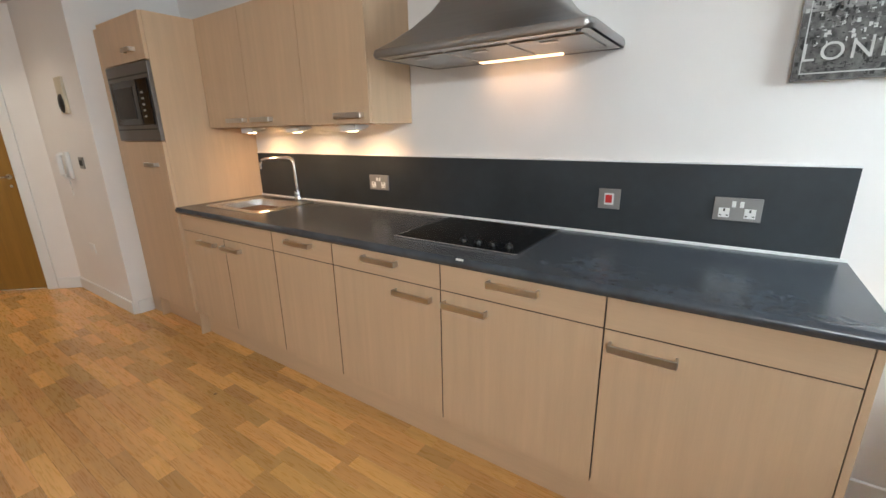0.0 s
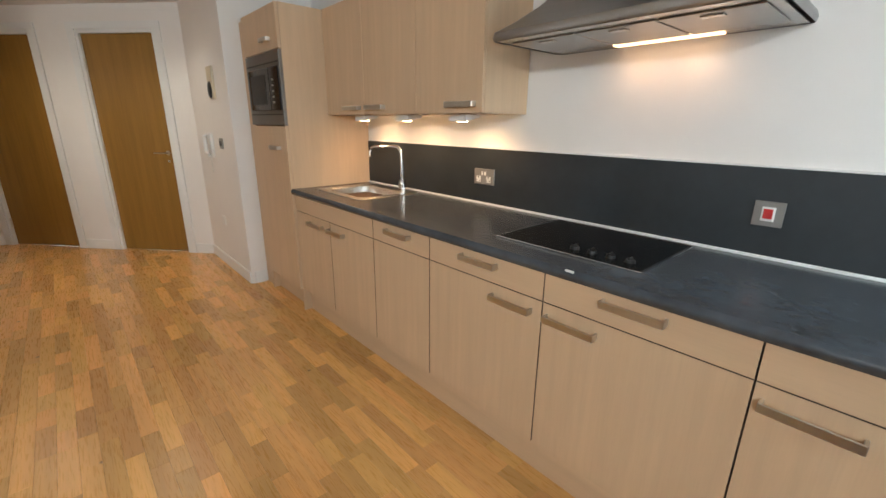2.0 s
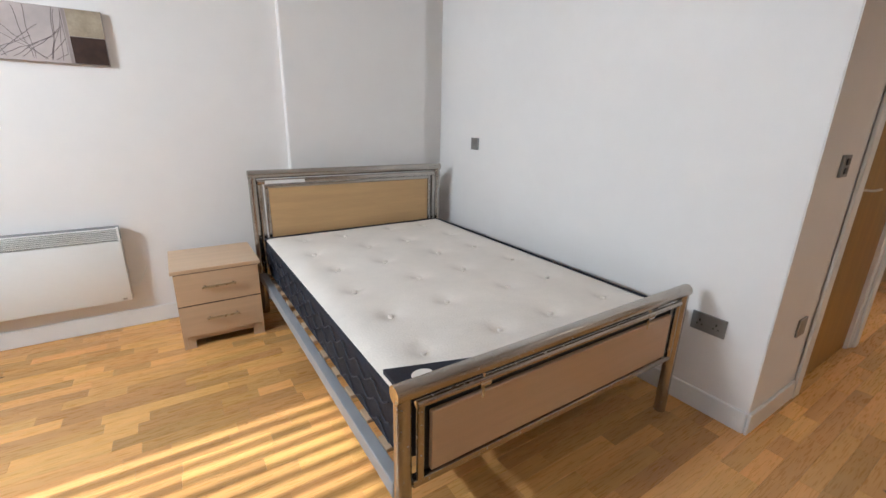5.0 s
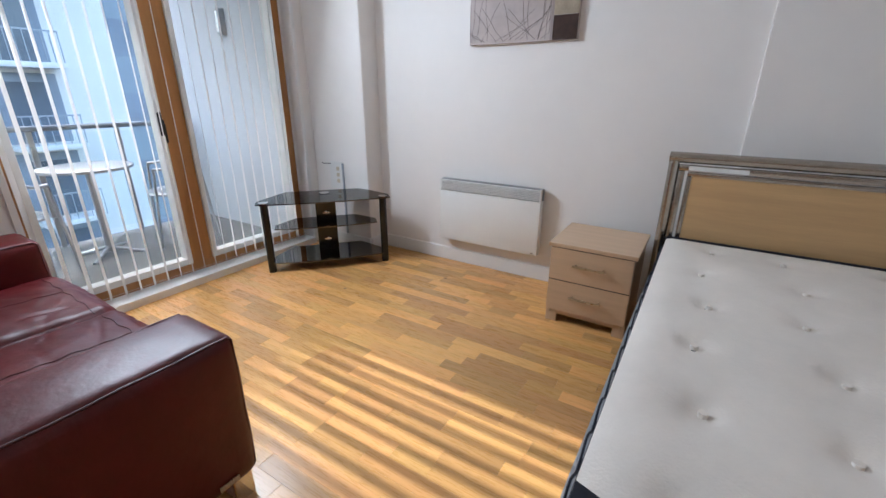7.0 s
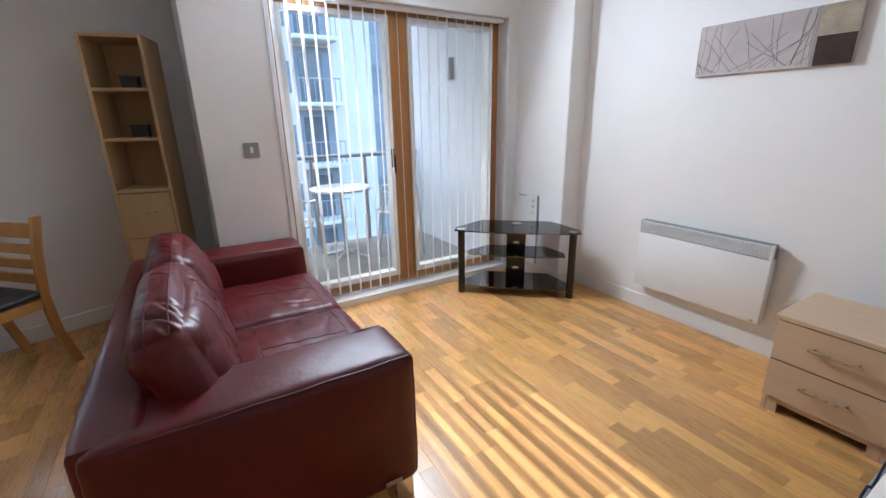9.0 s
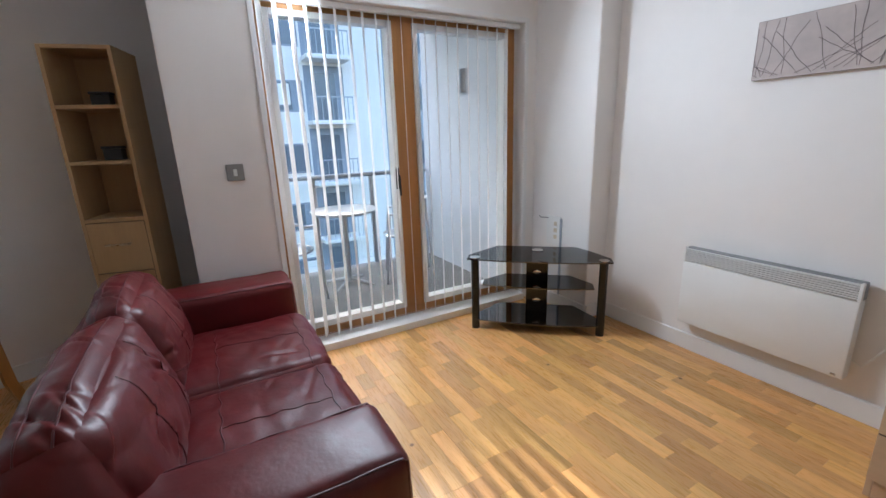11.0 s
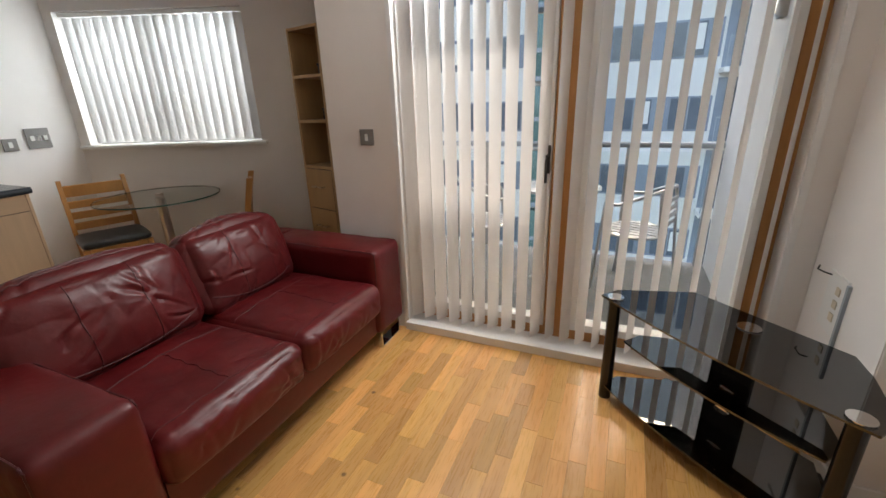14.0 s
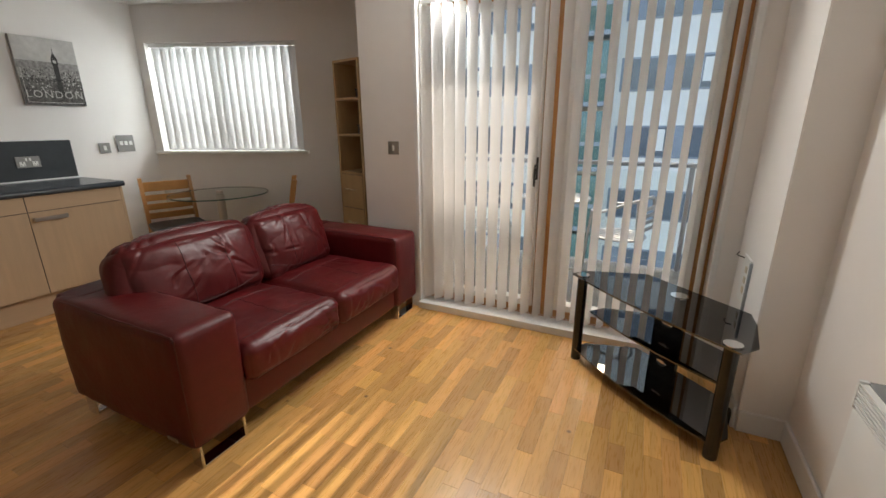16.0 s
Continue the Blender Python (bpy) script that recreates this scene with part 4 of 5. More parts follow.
# ---- heater ----
ht = thing("panel_heater", "white electric panel heater with top grille", "heater", (-0.735, -3.37, 0.198))
bx("body", ht, M_white, (-0.385, 0.385, 0.02, 0.085, 0.0, 0.375), 0.008)
bx("grille_body", ht, mat("grille_shadow", (0.22, 0.22, 0.22), 0.6), (-0.385, 0.385, 0.02, 0.07, 0.375, 0.455), 0.004)
for k in range(7):
    bx("grille_bar", ht, M_white, (-0.375, 0.375, 0.068, 0.088, 0.383 + 0.0105 * k, 0.388 + 0.0105 * k), 0.001)
for sx in (-1, 1):
    bx("end_cap", ht, M_white, (sx * 0.380 - 0.006, sx * 0.380 + 0.006, 0.068, 0.089, 0.375, 0.457), 0.001)
    bx("wall_bracket", ht, M_white, (sx * 0.25 - 0.02, sx * 0.25 + 0.02, 0.0005, 0.021, 0.05, 0.40), 0.001)
bx("brand_mark", ht, M_steel, (-0.36, -0.34, 0.0855, 0.087, 0.012, 0.022), 0.0005)
bm = bmesh.new()
tube(bm, [(-0.36, 0.03, 0.10), (-0.42, 0.03, 0.07), (-0.45, 0.02, 0.12), (-0.48, 0.015, 0.18)], 0.004, 6)
part("cable", bm, M_white, ht, smooth=True)

# ---- abstract canvas over the heater ----
ab = thing("abstract_canvas", "wide abstract canvas of twigs in beige and brown", "picture", (-0.885, -3.37, 1.655))
M_abs = mat("canvas_pinkbeige", (0.48, 0.42, 0.40), 0.8, var=0.15, scale=4, bump=0.1)
bx("canvas", ab, M_abs, (-0.345, 0.345, 0.001, 0.03, -0.13, 0.13), 0.003)
bx("brown_square", ab, mat("canvas_brown", (0.045, 0.022, 0.015), 0.8, var=0.5, scale=14), (-0.343, -0.20, 0.0302, 0.0312, -0.128, 0.0), 0.0)
bx("olive_square", ab, mat("canvas_olive", (0.36, 0.30, 0.22), 0.8, var=0.3, scale=12), (-0.343, -0.20, 0.0302, 0.0312, 0.002, 0.128), 0.0)
bx("divider", ab, mat("canvas_taupe", (0.33, 0.28, 0.27), 0.8), (-0.198, -0.185, 0.0302, 0.031, -0.128, 0.128), 0.0)
M_twig = mat("twig_line", (0.17, 0.14, 0.14), 0.8)
rng = random.Random(7)
bm = bmesh.new()
for k in range(26):
    x = rng.uniform(-0.16, 0.33)
    a = rng.uniform(-1.2, 1.2)
    pts = [(max(-0.18, min(0.34, x + math.sin(a) * 0.03 * j + 0.004 * math.sin(j + k))), 0.0305, max(-0.127, min(0.127, -0.12 + 0.03 * j * abs(math.cos(a)) + rng.uniform(0, 0.01)))) for j in range(9)]
    tube(bm, pts, 0.0011, 4)
tagged(part("twigs", bm, M_twig, ab), kind="stuff")

# ---- tv stand ----
tv = thing("tv_stand", "corner television stand of smoked black glass", "tv stand", (0.303, -2.764, 0), 48.2)
# local x along the front, local y towards the room


def tv_shelf(name, z, hw2, dep, y_front, th=0.008, mtl=M_smoke):
    bm = bmesh.new()
    pts = []
    nseg = 12
    for k in range(nseg + 1):
        x = -hw2 + 2 * hw2 * k / nseg
        pts.append((x, y_front + 0.035 * (1 - (x / hw2) ** 2)))
    pts += [(hw2 * 1.0, y_front - 0.10), (hw2 * 0.62, y_front - dep), (-hw2 * 0.62, y_front - dep), (-hw2, y_front - 0.10)]
    prism(bm, pts, z, z + th)
    return part(name, bm, mtl, tv, "smoked glass")


tv_shelf("top_shelf", 0.505, 0.467, 0.37, 0.03)
tv_shelf("middle_shelf", 0.305, 0.37, 0.26, -0.03)
tv_shelf("bottom_shelf", 0.065, 0.425, 0.33, 0.02)
M_tv = mat("gloss_black", (0.008, 0.008, 0.009), 0.18)
for sx in (-1, 1):
    lg = rd("leg", tv, M_tv, (sx * 0.415, 0.0, 0.0), (sx * 0.415, 0.0, 0.504), 0.027, "gloss black tube leg")
    rd("leg_cap", lg, M_chrome, (sx * 0.415, 0.0, 0.5135), (sx * 0.415, 0.0, 0.519), 0.034, "chrome disc")
    rd("foot", tv, M_tv, (sx * 0.30, -0.27, 0.0), (sx * 0.30, -0.27, 0.064), 0.02)
bx("centre_panel", tv, M_tv, (-0.075, 0.075, -0.20, -0.175, 0.02, 0.503), 0.003, "gloss black cable panel")
for z in (0.16, 0.27, 0.37):
    bm = bmesh.new()
    loft(bm, [[(0.03 * s * math.cos(a), y, z + 0.017 * s * math.sin(a)) for a in [2 * math.pi * k / 20 for k in range(20)]] for s, y in ((1, -0.1748), (0.9, -0.170), (0.5, -0.168))])
    part("cable_hole", bm, M_chrome, tv, smooth=True)
rd("centre_cap", tv, M_chrome, (0.0, -0.23, 0.5135), (0.0, -0.23, 0.517), 0.04)
rd("centre_foot", tv, M_tv, (0.0, -0.2, 0.0), (0.0, -0.2, 0.019), 0.03)

# aerial plate and cable on the column
plate("aerial_plate", "white multi-outlet aerial plate on the column", "socket", (0.60, -3.19, 0.60), 0, 0.14, 0.22, M_white, [("outlet", M_ivory, -0.04, -0.01, -0.06 + 0.05 * k, -0.03 + 0.05 * k) for k in range(3)])
cb = thing("aerial_cable", "short black aerial lead hanging from the wall", "cable", (0.68, -3.19, 0.69))
bm = bmesh.new()
tube(bm, [(-0.03, 0.002, 0), (-0.01, 0.03, 0.004), (0.03, 0.035, 0.0), (0.06, 0.02, 0.006)], 0.003, 6)
part("lead", bm, M_black, cb, smooth=True)
tr = thing("cable_trunking", "slim grey trunking up the column wall", "trunking", (0.525, -3.19, 0.0))
bx("cover", tr, M_bluegrey, (-0.007, 0.007, 0.0005, 0.012, 0.106, 0.70), 0.001)

# ---- sofa ----
sofa = thing("sofa", "oxblood red leather two-seat sofa with chrome feet", "sofa", (-0.07, -0.82, 0))
# local x along the sofa, front towards -y
SWH = 0.875
for sx in (-1, 1):
    x0, x1 = (sx * SWH, sx * (SWH - 0.27)) if sx < 0 else (sx * (SWH - 0.27), sx * SWH)
    am = soft("arm", sofa, M_leather, (x0, x1, -0.45, 0.42, 0.10, 0.598), r=0.035, puff=0.010, wrinkle=0.004, seed=sx * 5, n=20)
    for xe in (x0 + 0.012, x1 - 0.012):
        bm = bmesh.new()
        tube(bm, [(xe, -0.437, 0.13 + 0.0373 * q) for q in range(13)] + [(xe, -0.425 + 0.065 * q, 0.590 + 0.002 * math.sin(q * 2)) for q in range(13)], 0.0035, 6)
        part("seam", bm, M_seam, am, smooth=True)
soft("base", sofa, M_leather, (-SWH + 0.268, SWH - 0.268, -0.425, 0.40, 0.10, 0.27), r=0.02, puff=0.004, n=8)
soft("back_frame", sofa, M_leather, (-SWH + 0.03, SWH - 0.03, 0.27, 0.445, 0.12, 0.608), r=0.03, puff=0.008, wrinkle=0.004, n=14)
for k, (a, b) in enumerate(((-SWH + 0.268, -0.003), (0.003, SWH - 0.268))):
    sc = soft("seat_cushion", sofa, M_leather, (a, b, -0.475, 0.24, 0.245, 0.43), r=0.05, puff=0.022, wrinkle=0.006, seed=11 * k + 2, n=72, folds=20, fold_depth=0.005)
    for yy in (-0.40, -0.05):
        drape("seam", sc, sc, [(a + 0.015 + (b - a - 0.03) * q / 30, yy + 0.004 * math.sin(q), 0.45) for q in range(31)], (0, 0, -1), 0.0025, M_seam)
    drape("seam", sc, sc, [((a + b) / 2 + 0.004 * math.sin(q), -0.40 + 0.012 * q, 0.45) for q in range(30)], (0, 0, -1), 0.0025, M_seam)
    tilt = Matrix.Translation((0, 0.20, 0.42)) @ Matrix.Rotation(radians(-17), 4, "X") @ Matrix.Translation((0, -0.20, -0.42))
    a2, b2 = a - 0.10 * (1 - k), b - 0.03 * k - 0.01
    cu = soft("back_cushion", sofa, M_leather, (a2, b2, 0.04, 0.225, 0.39, 0.775), r=0.06, puff=0.045, wrinkle=0.010, seed=17 * k + 5, n=78, m=tilt, folds=26, fold_depth=0.008)
    for yy in (0.20, 0.26):
        drape("seam", cu, cu, [(a2 + 0.02 + (b2 - a2 - 0.04) * q / 30, yy, 0.80) for q in range(31)], (0, 0, -1), 0.0028, M_seam)
    for f in (0.36, 0.68):
        drape("seam", cu, cu, [(a2 + (b2 - a2) * f + 0.003 * math.sin(q * 0.25), 0.1, 0.46 + 0.011 * q) for q in range(30)], (0, 1, 0), 0.0025, M_seam)
    drape("seam", cu, cu, [(a2 + 0.03 + (b2 - a2 - 0.06) * q / 30, 0.1, 0.52 - 0.05 * math.sin(math.pi * q / 30)) for q in range(31)], (0, 1, 0), 0.0025, M_seam)
for sx in (-1, 1):
    xc = sx * (SWH - 0.135)
    for y in (-0.40, 0.37):
        bm = bmesh.new()
        for x in (xc - 0.10, xc + 0.10):
            box(bm, x - 0.006, x + 0.006, y - 0.03, y + 0.03, 0.0, 0.11, bevel=0.001, seg=1)
        box(bm, xc - 0.0935, xc + 0.0935, y - 0.03, y + 0.03, 0.0, 0.010, bevel=0.001, seg=1)
        part("foot", bm, M_chrome, sofa, "polished chrome sled foot")
bx("maker_tab", sofa, M_steel, (-SWH - 0.0135, -SWH - 0.009, -0.37, -0.31, 0.135, 0.152), 0.001)

# ---- dining set ----
dt = thing("dining_table", "round clear glass dining table on a chrome column", "dining table", (0.76, 0.70, 0))
bm = bmesh.new()
loft(bm, [[(0.40 * s * math.cos(a), 0.40 * s * math.sin(a), z) for a in [2 * math.pi * k / 64 for k in range(64)]] for s, z in ((0.99, 0.735), (1, 0.739), (1, 0.743), (0.99, 0.747))])
part("tabletop", bm, M_tglass, dt, "clear glass disc", smooth=True)
bm = bmesh.new()
for k in range(64):
    a0, a1 = 2 * math.pi * k / 64, 2 * math.pi * (k + 1) / 64
    bm.faces.new([bm.verts.new((0.4012 * math.cos(a), 0.4012 * math.sin(a), z)) for a, z in ((a0, 0.736), (a1, 0.736), (a1, 0.746), (a0, 0.746))])
part("glass_edge", bm, mat("glass_edge_green", (0.05, 0.12, 0.10), 0.1), dt, "dark green glass edge")
rd("column", dt, M_satin, (0, 0, 0.03), (0, 0, 0.733), 0.035)
rd("top_cap", dt, M_satin, (0, 0, 0.7475), (0, 0, 0.765), 0.028)
bm = bmesh.new()
loft(bm, [[(r * math.cos(a), r * math.sin(a), z) for a in [2 * math.pi * k / 40 for k in range(40)]] for r, z in ((0.22, 0.0), (0.22, 0.008), (0.20, 0.015), (0.05, 0.03))])
part("base_plate", bm, M_satin, dt, smooth=True)


def dining_chair(at, turn, label):
    c = thing("dining_chair", label, "dining chair", at, turn, "chairs round the table")
    # front towards -y
    for sx in (-1, 1):
        rd("front_leg", c, M_oakch, (sx * 0.19, -0.19, 0), (sx * 0.19, -0.19, 0.43), 0.022, sides=10)
        bm = bmesh.new()
        prof = [(0.26, 0.0), (0.205, 0.22), (0.19, 0.44), (0.215, 0.66), (0.26, 0.87)]
        sec = [[(sx * 0.195 + dx, y + dy, z) for dx, dy in ((-0.014, -0.021), (0.014, -0.021), (0.014, 0.021), (-0.014, 0.021))] for y, z in prof]
        vs = loft(bm, sec)
        bm.faces.new(vs[0][::-1])
        part("back_post", bm, M_oakch, c)
        bx("side_rail", c, M_oakch, (sx * 0.19 - 0.011, sx * 0.19 + 0.011, -0.168, 0.18, 0.375, 0.43), 0.002)
    bx("front_rail", c, M_oakch, (-0.168, 0.168, -0.20, -0.18, 0.375, 0.43), 0.002)
    bx("rear_rail", c, M_oakch, (-0.18, 0.18, 0.185, 0.205, 0.375, 0.43), 0.002)
    for k, (z, hgt) in enumerate(((0.53, 0.055), (0.61, 0.055), (0.69, 0.055), (0.79, 0.085))):
        y = 0.19 + (z - 0.44) * 0.16
        bx("back_slat", c, M_oakch, (-0.180, 0.180, y - 0.010, y + 0.010, z - hgt / 2, z + hgt / 2), 0.004)
    soft("seat_pad", c, M_blackpad, (-0.205, 0.205, -0.215, 0.185, 0.432, 0.480), r=0.02, puff=0.012, n=10, label="black faux leather seat pad")
    return c


M_blackpad = mat("black_faux_leather", (0.018, 0.017, 0.018), 0.4, var=0.2, scale=10, bump=0.2, bump_scale=90)
dining_chair((0.58, 1.07, 0), -21, "oak slat-back dining chair with black seat pad")
dining_chair((0.92, 0.32, 0), -135, "oak dining chair tucked at the table")

# ---- shelf unit ----
su = thing("shelf_unit", "tall narrow oak shelf unit with two drawers", "shelf unit", (1.131, -0.481, 0), 76)
# local x along the front, front towards +y
w, H, D = 0.157, 1.81, 0.30
for sx in (-1, 1):
    bx("side_panel", su, M_shelf, (sx * w - 0.009 * sx - 0.009, sx * w - 0.009 * sx + 0.009, -D, 0, 0.0, H), 0.001)
for z in (H - 0.018, 1.51, 1.23, 0.925, 0.05):
    bx("shelf", su, M_shelf, (-w + 0.0185, w - 0.0185, -D + 0.011, -0.001, z, z + 0.018), 0.001)
bx("back_panel", su, M_shelf, (-w + 0.0185, w - 0.0185, -D, -D + 0.010, 0.04, H - 0.001), 0.0)
bx("plinth", su, M_shelf, (-w + 0.0185, w - 0.0185, -0.03, -0.015, 0.0, 0.049), 0.0)
for k in range(3):
    z0 = 0.075 + 0.283 * k
    dr = front("drawer_front", su, M_shelf, (-w + 0.020, w - 0.020, -0.017, 0.001, z0, z0 + 0.279), 0.002)
    bm = bmesh.new()
    zc = z0 + 0.16
    rod(bm, (-0.06, 0.03, zc), (0.06, 0.03, zc), 0.006)
    for x in (-0.05, 0.05):
        rod(bm, (x, 0.001, zc), (x, 0.03, zc), 0.005)
    part("handle", bm, M_pull, dr, "pale brass-toned bar handle", smooth=True)
bm = bmesh.new()
tube(bm, [(w + 0.001, -0.06, 0.96), (w + 0.03, -0.08, 0.965), (w + 0.035, -0.22, 0.985)], 0.006, 8)
part("side_lever", bm, M_chrome, su, smooth=True)
for z in (1.528, 1.248):
    p = thing("ornament_box", "small dark decorative box on the shelf", "ornament", (1.27, -0.53, z), 76)
    bx("body", p, M_black, (-0.045, 0.045, -0.03, 0.03, 0.0, 0.06), 0.004)
    bx("lid", p, M_black, (-0.049, 0.049, -0.034, 0.034, 0.0605, 0.075), 0.003)

# ---- kitchen window ----
MW, LW = RUNS["wall_window"]
U0, U1, Z0, Z1 = 1.193, 2.605, 1.087, 2.047
win = new("window_1")
win.matrix_world = MW
tagged(win, "white framed window behind closed vertical blinds", "window", kind="structure")
for nm, dims in (("window_frame", (U0, U0 + 0.06, -0.17, -0.11, Z0, Z1)), ("window_frame", (U1 - 0.06, U1, -0.17, -0.11, Z0, Z1)), ("window_frame", (U0 + 0.061, U1 - 0.061, -0.17, -0.11, Z0, Z0 + 0.06)),
                 ("window_frame", (U0 + 0.061, U1 - 0.061, -0.17, -0.11, Z1 - 0.06, Z1)), ("window_mullion", ((U0 + U1) / 2 - 0.035, (U0 + U1) / 2 + 0.035, -0.17, -0.11, Z0 + 0.061, Z1 - 0.061))):
    bx(nm, win, M_trim, dims, 0.003)
pane = bx("pane", win, M_glass, (U0 + 0.05, U1 - 0.05, -0.145, -0.139, Z0 + 0.05, Z1 - 0.05), 0.0)
pane.visible_shadow = False
bx("window_sill", win, M_trim, (U0 - 0.05, U1 + 0.05, 0.001, 0.05, Z0 - 0.028, Z0 - 0.002), 0.004, "white painted sill board")


def blind(name, matrix, u0, u1, v, z0, z1, pitch, angle, label, width=0.089, fabric=M_blind):
    b = new(name)
    b.matrix_world = matrix
    tagged(b, label, "blind")
    bx("headrail", b, M_white, (u0, u1, v - 0.02, v + 0.02, z1 - 0.03, z1 - 0.001), 0.003)
    n = int((u1 - u0 - 0.04) / pitch)
    bm = bmesh.new()
    # one curved slat shared by all
    pts = [(-width / 2 + width * k / 6, 0.004 * (1 - (k / 3 - 1) ** 2)) for k in range(7)]
    H = z1 - 0.032 - z0
    va = [bm.verts.new((x, y, 0)) for x, y in pts]
    vb = [bm.verts.new((x, y, H)) for x, y in pts]
    for k in range(6):
        bm.faces.new((va[k], va[k + 1], vb[k + 1], vb[k]))
    me = bpy.data.meshes.new("blind_slat")
    bm.to_mesh(me)
    bm.free()
    me.materials.append(fabric)
    rg = random.Random(int(u1 * 1000))
    for k in range(n + 1):
        o = new("slat", me)
        o.parent = b
        o.matrix_local = pose(u0 + 0.03 + pitch * k, v, z0, 0, 0, angle + rg.uniform(-3, 3))
    bm = bmesh.new()
    tube(bm, [(u0 + 0.01 + (u1 - u0 - 0.02) * k / 40, v, z0 + 0.012) for k in range(41)], 0.0012, 4)
    part("chain", bm, M_white, b)
    return b


blind("vertical_blind", MW, U0 + 0.01, U1 - 0.01, -0.05, Z0 + 0.012, Z1 - 0.002, 0.076, 41, "cream vertical fabric blind, nearly closed", fabric=M_blind2)

# ---- balcony doors ----
MB, LB = RUNS["wall_balcony"]
A0, A1, B0, B1 = 0.115, 1.90, 0.04, 2.07
wd = new("window_2")
wd.matrix_world = MB
tagged(wd, "timber framed glazed balcony door and fixed light", "window", kind="structure")
V0, V1 = -0.19, -0.11
mid0, mid1 = 0.955, 1.095     # centre posts
for nm, dims in (("window_frame", (A0, A0 + 0.07, V0, V1, B0, B1)), ("window_frame", (A1 - 0.05, A1, V0, V1, B0, B1)),
                 ("window_frame", (A0 + 0.071, A1 - 0.051, V0, V1, B1 - 0.05, B1)), ("window_frame", (A0 + 0.071, A1 - 0.051, V0, V1, B0, B0 + 0.07)),
                 ("mullion", (mid0, mid1, V0 - 0.004, V1 + 0.004, B0 + 0.071, B1 - 0.051))):
    bx(nm, wd, M_frame, dims, 0.004)
for a, b in ((A0 + 0.072, mid0 - 0.002), (mid1 + 0.002, A1 - 0.052)):
    for nm, dims in (("sash", (a, a + 0.035, V0 + 0.01, V1 + 0.012, B0 + 0.072, B1 - 0.052)), ("sash", (b - 0.035, b, V0 + 0.01, V1 + 0.012, B0 + 0.072, B1 - 0.052)),
                     ("sash", (a + 0.036, b - 0.036, V0 + 0.01, V1 + 0.012, B0 + 0.072, B0 + 0.115)), ("sash", (a + 0.036, b - 0.036, V0 + 0.01, V1 + 0.012, B1 - 0.088, B1 - 0.052))):
        bx(nm, wd, M_trim, dims, 0.003)
    pane = bx("pane", wd, M_glass, (a + 0.03, b - 0.03, -0.155, -0.148, B0 + 0.11, B1 - 0.084), 0.0)
    pane.visible_shadow = False
hd = bx("door_handle", wd, M_black, (mid1 + 0.008, mid1 + 0.032, V1 + 0.0125, V1 + 0.022, 0.98, 1.12), 0.003, "black lever handle")
bm = bmesh.new()
tube(bm, [(mid1 + 0.02, V1 + 0.022, 1.07), (mid1 + 0.02, V1 + 0.05, 1.07), (mid1 + 0.02, V1 + 0.055, 1.05), (mid1 + 0.02, V1 + 0.055, 0.94)], 0.007, 8)
part("lever", bm, M_black, hd, smooth=True)
for a, b in ((A0 - 0.03, A0 - 0.001), (A1 + 0.001, A1 + 0.03)):
    bx("lining", wd, M_trim, (a, b, 0.001, 0.012, 0.0, B1 + 0.03), 0.002)
bx("lining", wd, M_trim, (A0 - 0.03, A1 + 0.03, 0.0125, 0.016, B1 + 0.001, B1 + 0.03), 0.001)
slab_box("window_sill_step", "low white sill step below the balcony doors", M_trim, (0.80, 0.945, -3.075, -1.28, 0.001, 0.052))
blind("vertical_blind", MB, A0 + 0.01, A1 - 0.01, -0.055, B0 + 0.03, B1 - 0.002, 0.0815, 63, "cream vertical fabric blind, slats turned open")

# ---- balcony ----
slab_box("balcony_deck", "grey concrete balcony floor", M_concrete, (1.045, 2.62, -3.30, -0.6, -0.16, -0.01), "balcony")
# overhead slab added to keep the sun off the mattress
slab_box("sun_limit_slab", "white slab added above the balcony to limit the sun patch", M_wall, (1.045, 2.60, -3.40, -0.4, 2.50, 2.70), "balcony")
slab_box("balcony_end_wall", "pale grey clad wall closing the balcony", M_clad, (1.045, 2.58, -3.32, -3.12, -0.01, 2.495), "wall")
wl = thing("wall_lamp", "small curved grey wall lamp on the balcony wall", "wall lamp", (1.75, -3.12, 1.80))
bm = bmesh.new()
loft(bm, [[(0.05 * math.cos(a), 0.001 + 0.05 * s * abs(math.sin(a)), z) for a in [math.pi * k / 12 for k in range(13)]] for s, z in ((0.6, -0.10), (1.0, -0.08), (1.0, 0.08), (0.6, 0.10))])
part("shade", bm, M_alu, wl, smooth=True)
rl = thing("balcony_railing", "steel balcony railing with clear glass panels", "railing", (2.56, 0, -0.01))
rd("top_rail", rl, M_rail, (0, -3.115, 0.975), (0, -0.60, 0.975), 0.022, "dark grey handrail")
for y in (-3.06, -2.46, -1.86, -1.26, -0.66):
    bx("post", rl, M_alu, (-0.008, 0.008, y - 0.02, y + 0.02, 0.0, 0.955), 0.002)
    for z in (0.25, 0.82):
        rd("glass_clamp", rl, M_alu, (-0.03, y, z), (0.0, y, z), 0.018, sides=10)
for k in range(4):
    g = bx("glass_panel", rl, M_glass, (-0.022, -0.012, -3.03 + 0.6 * k, -2.49 + 0.6 * k, 0.08, 0.92), 0.0)
    g.visible_shadow = False


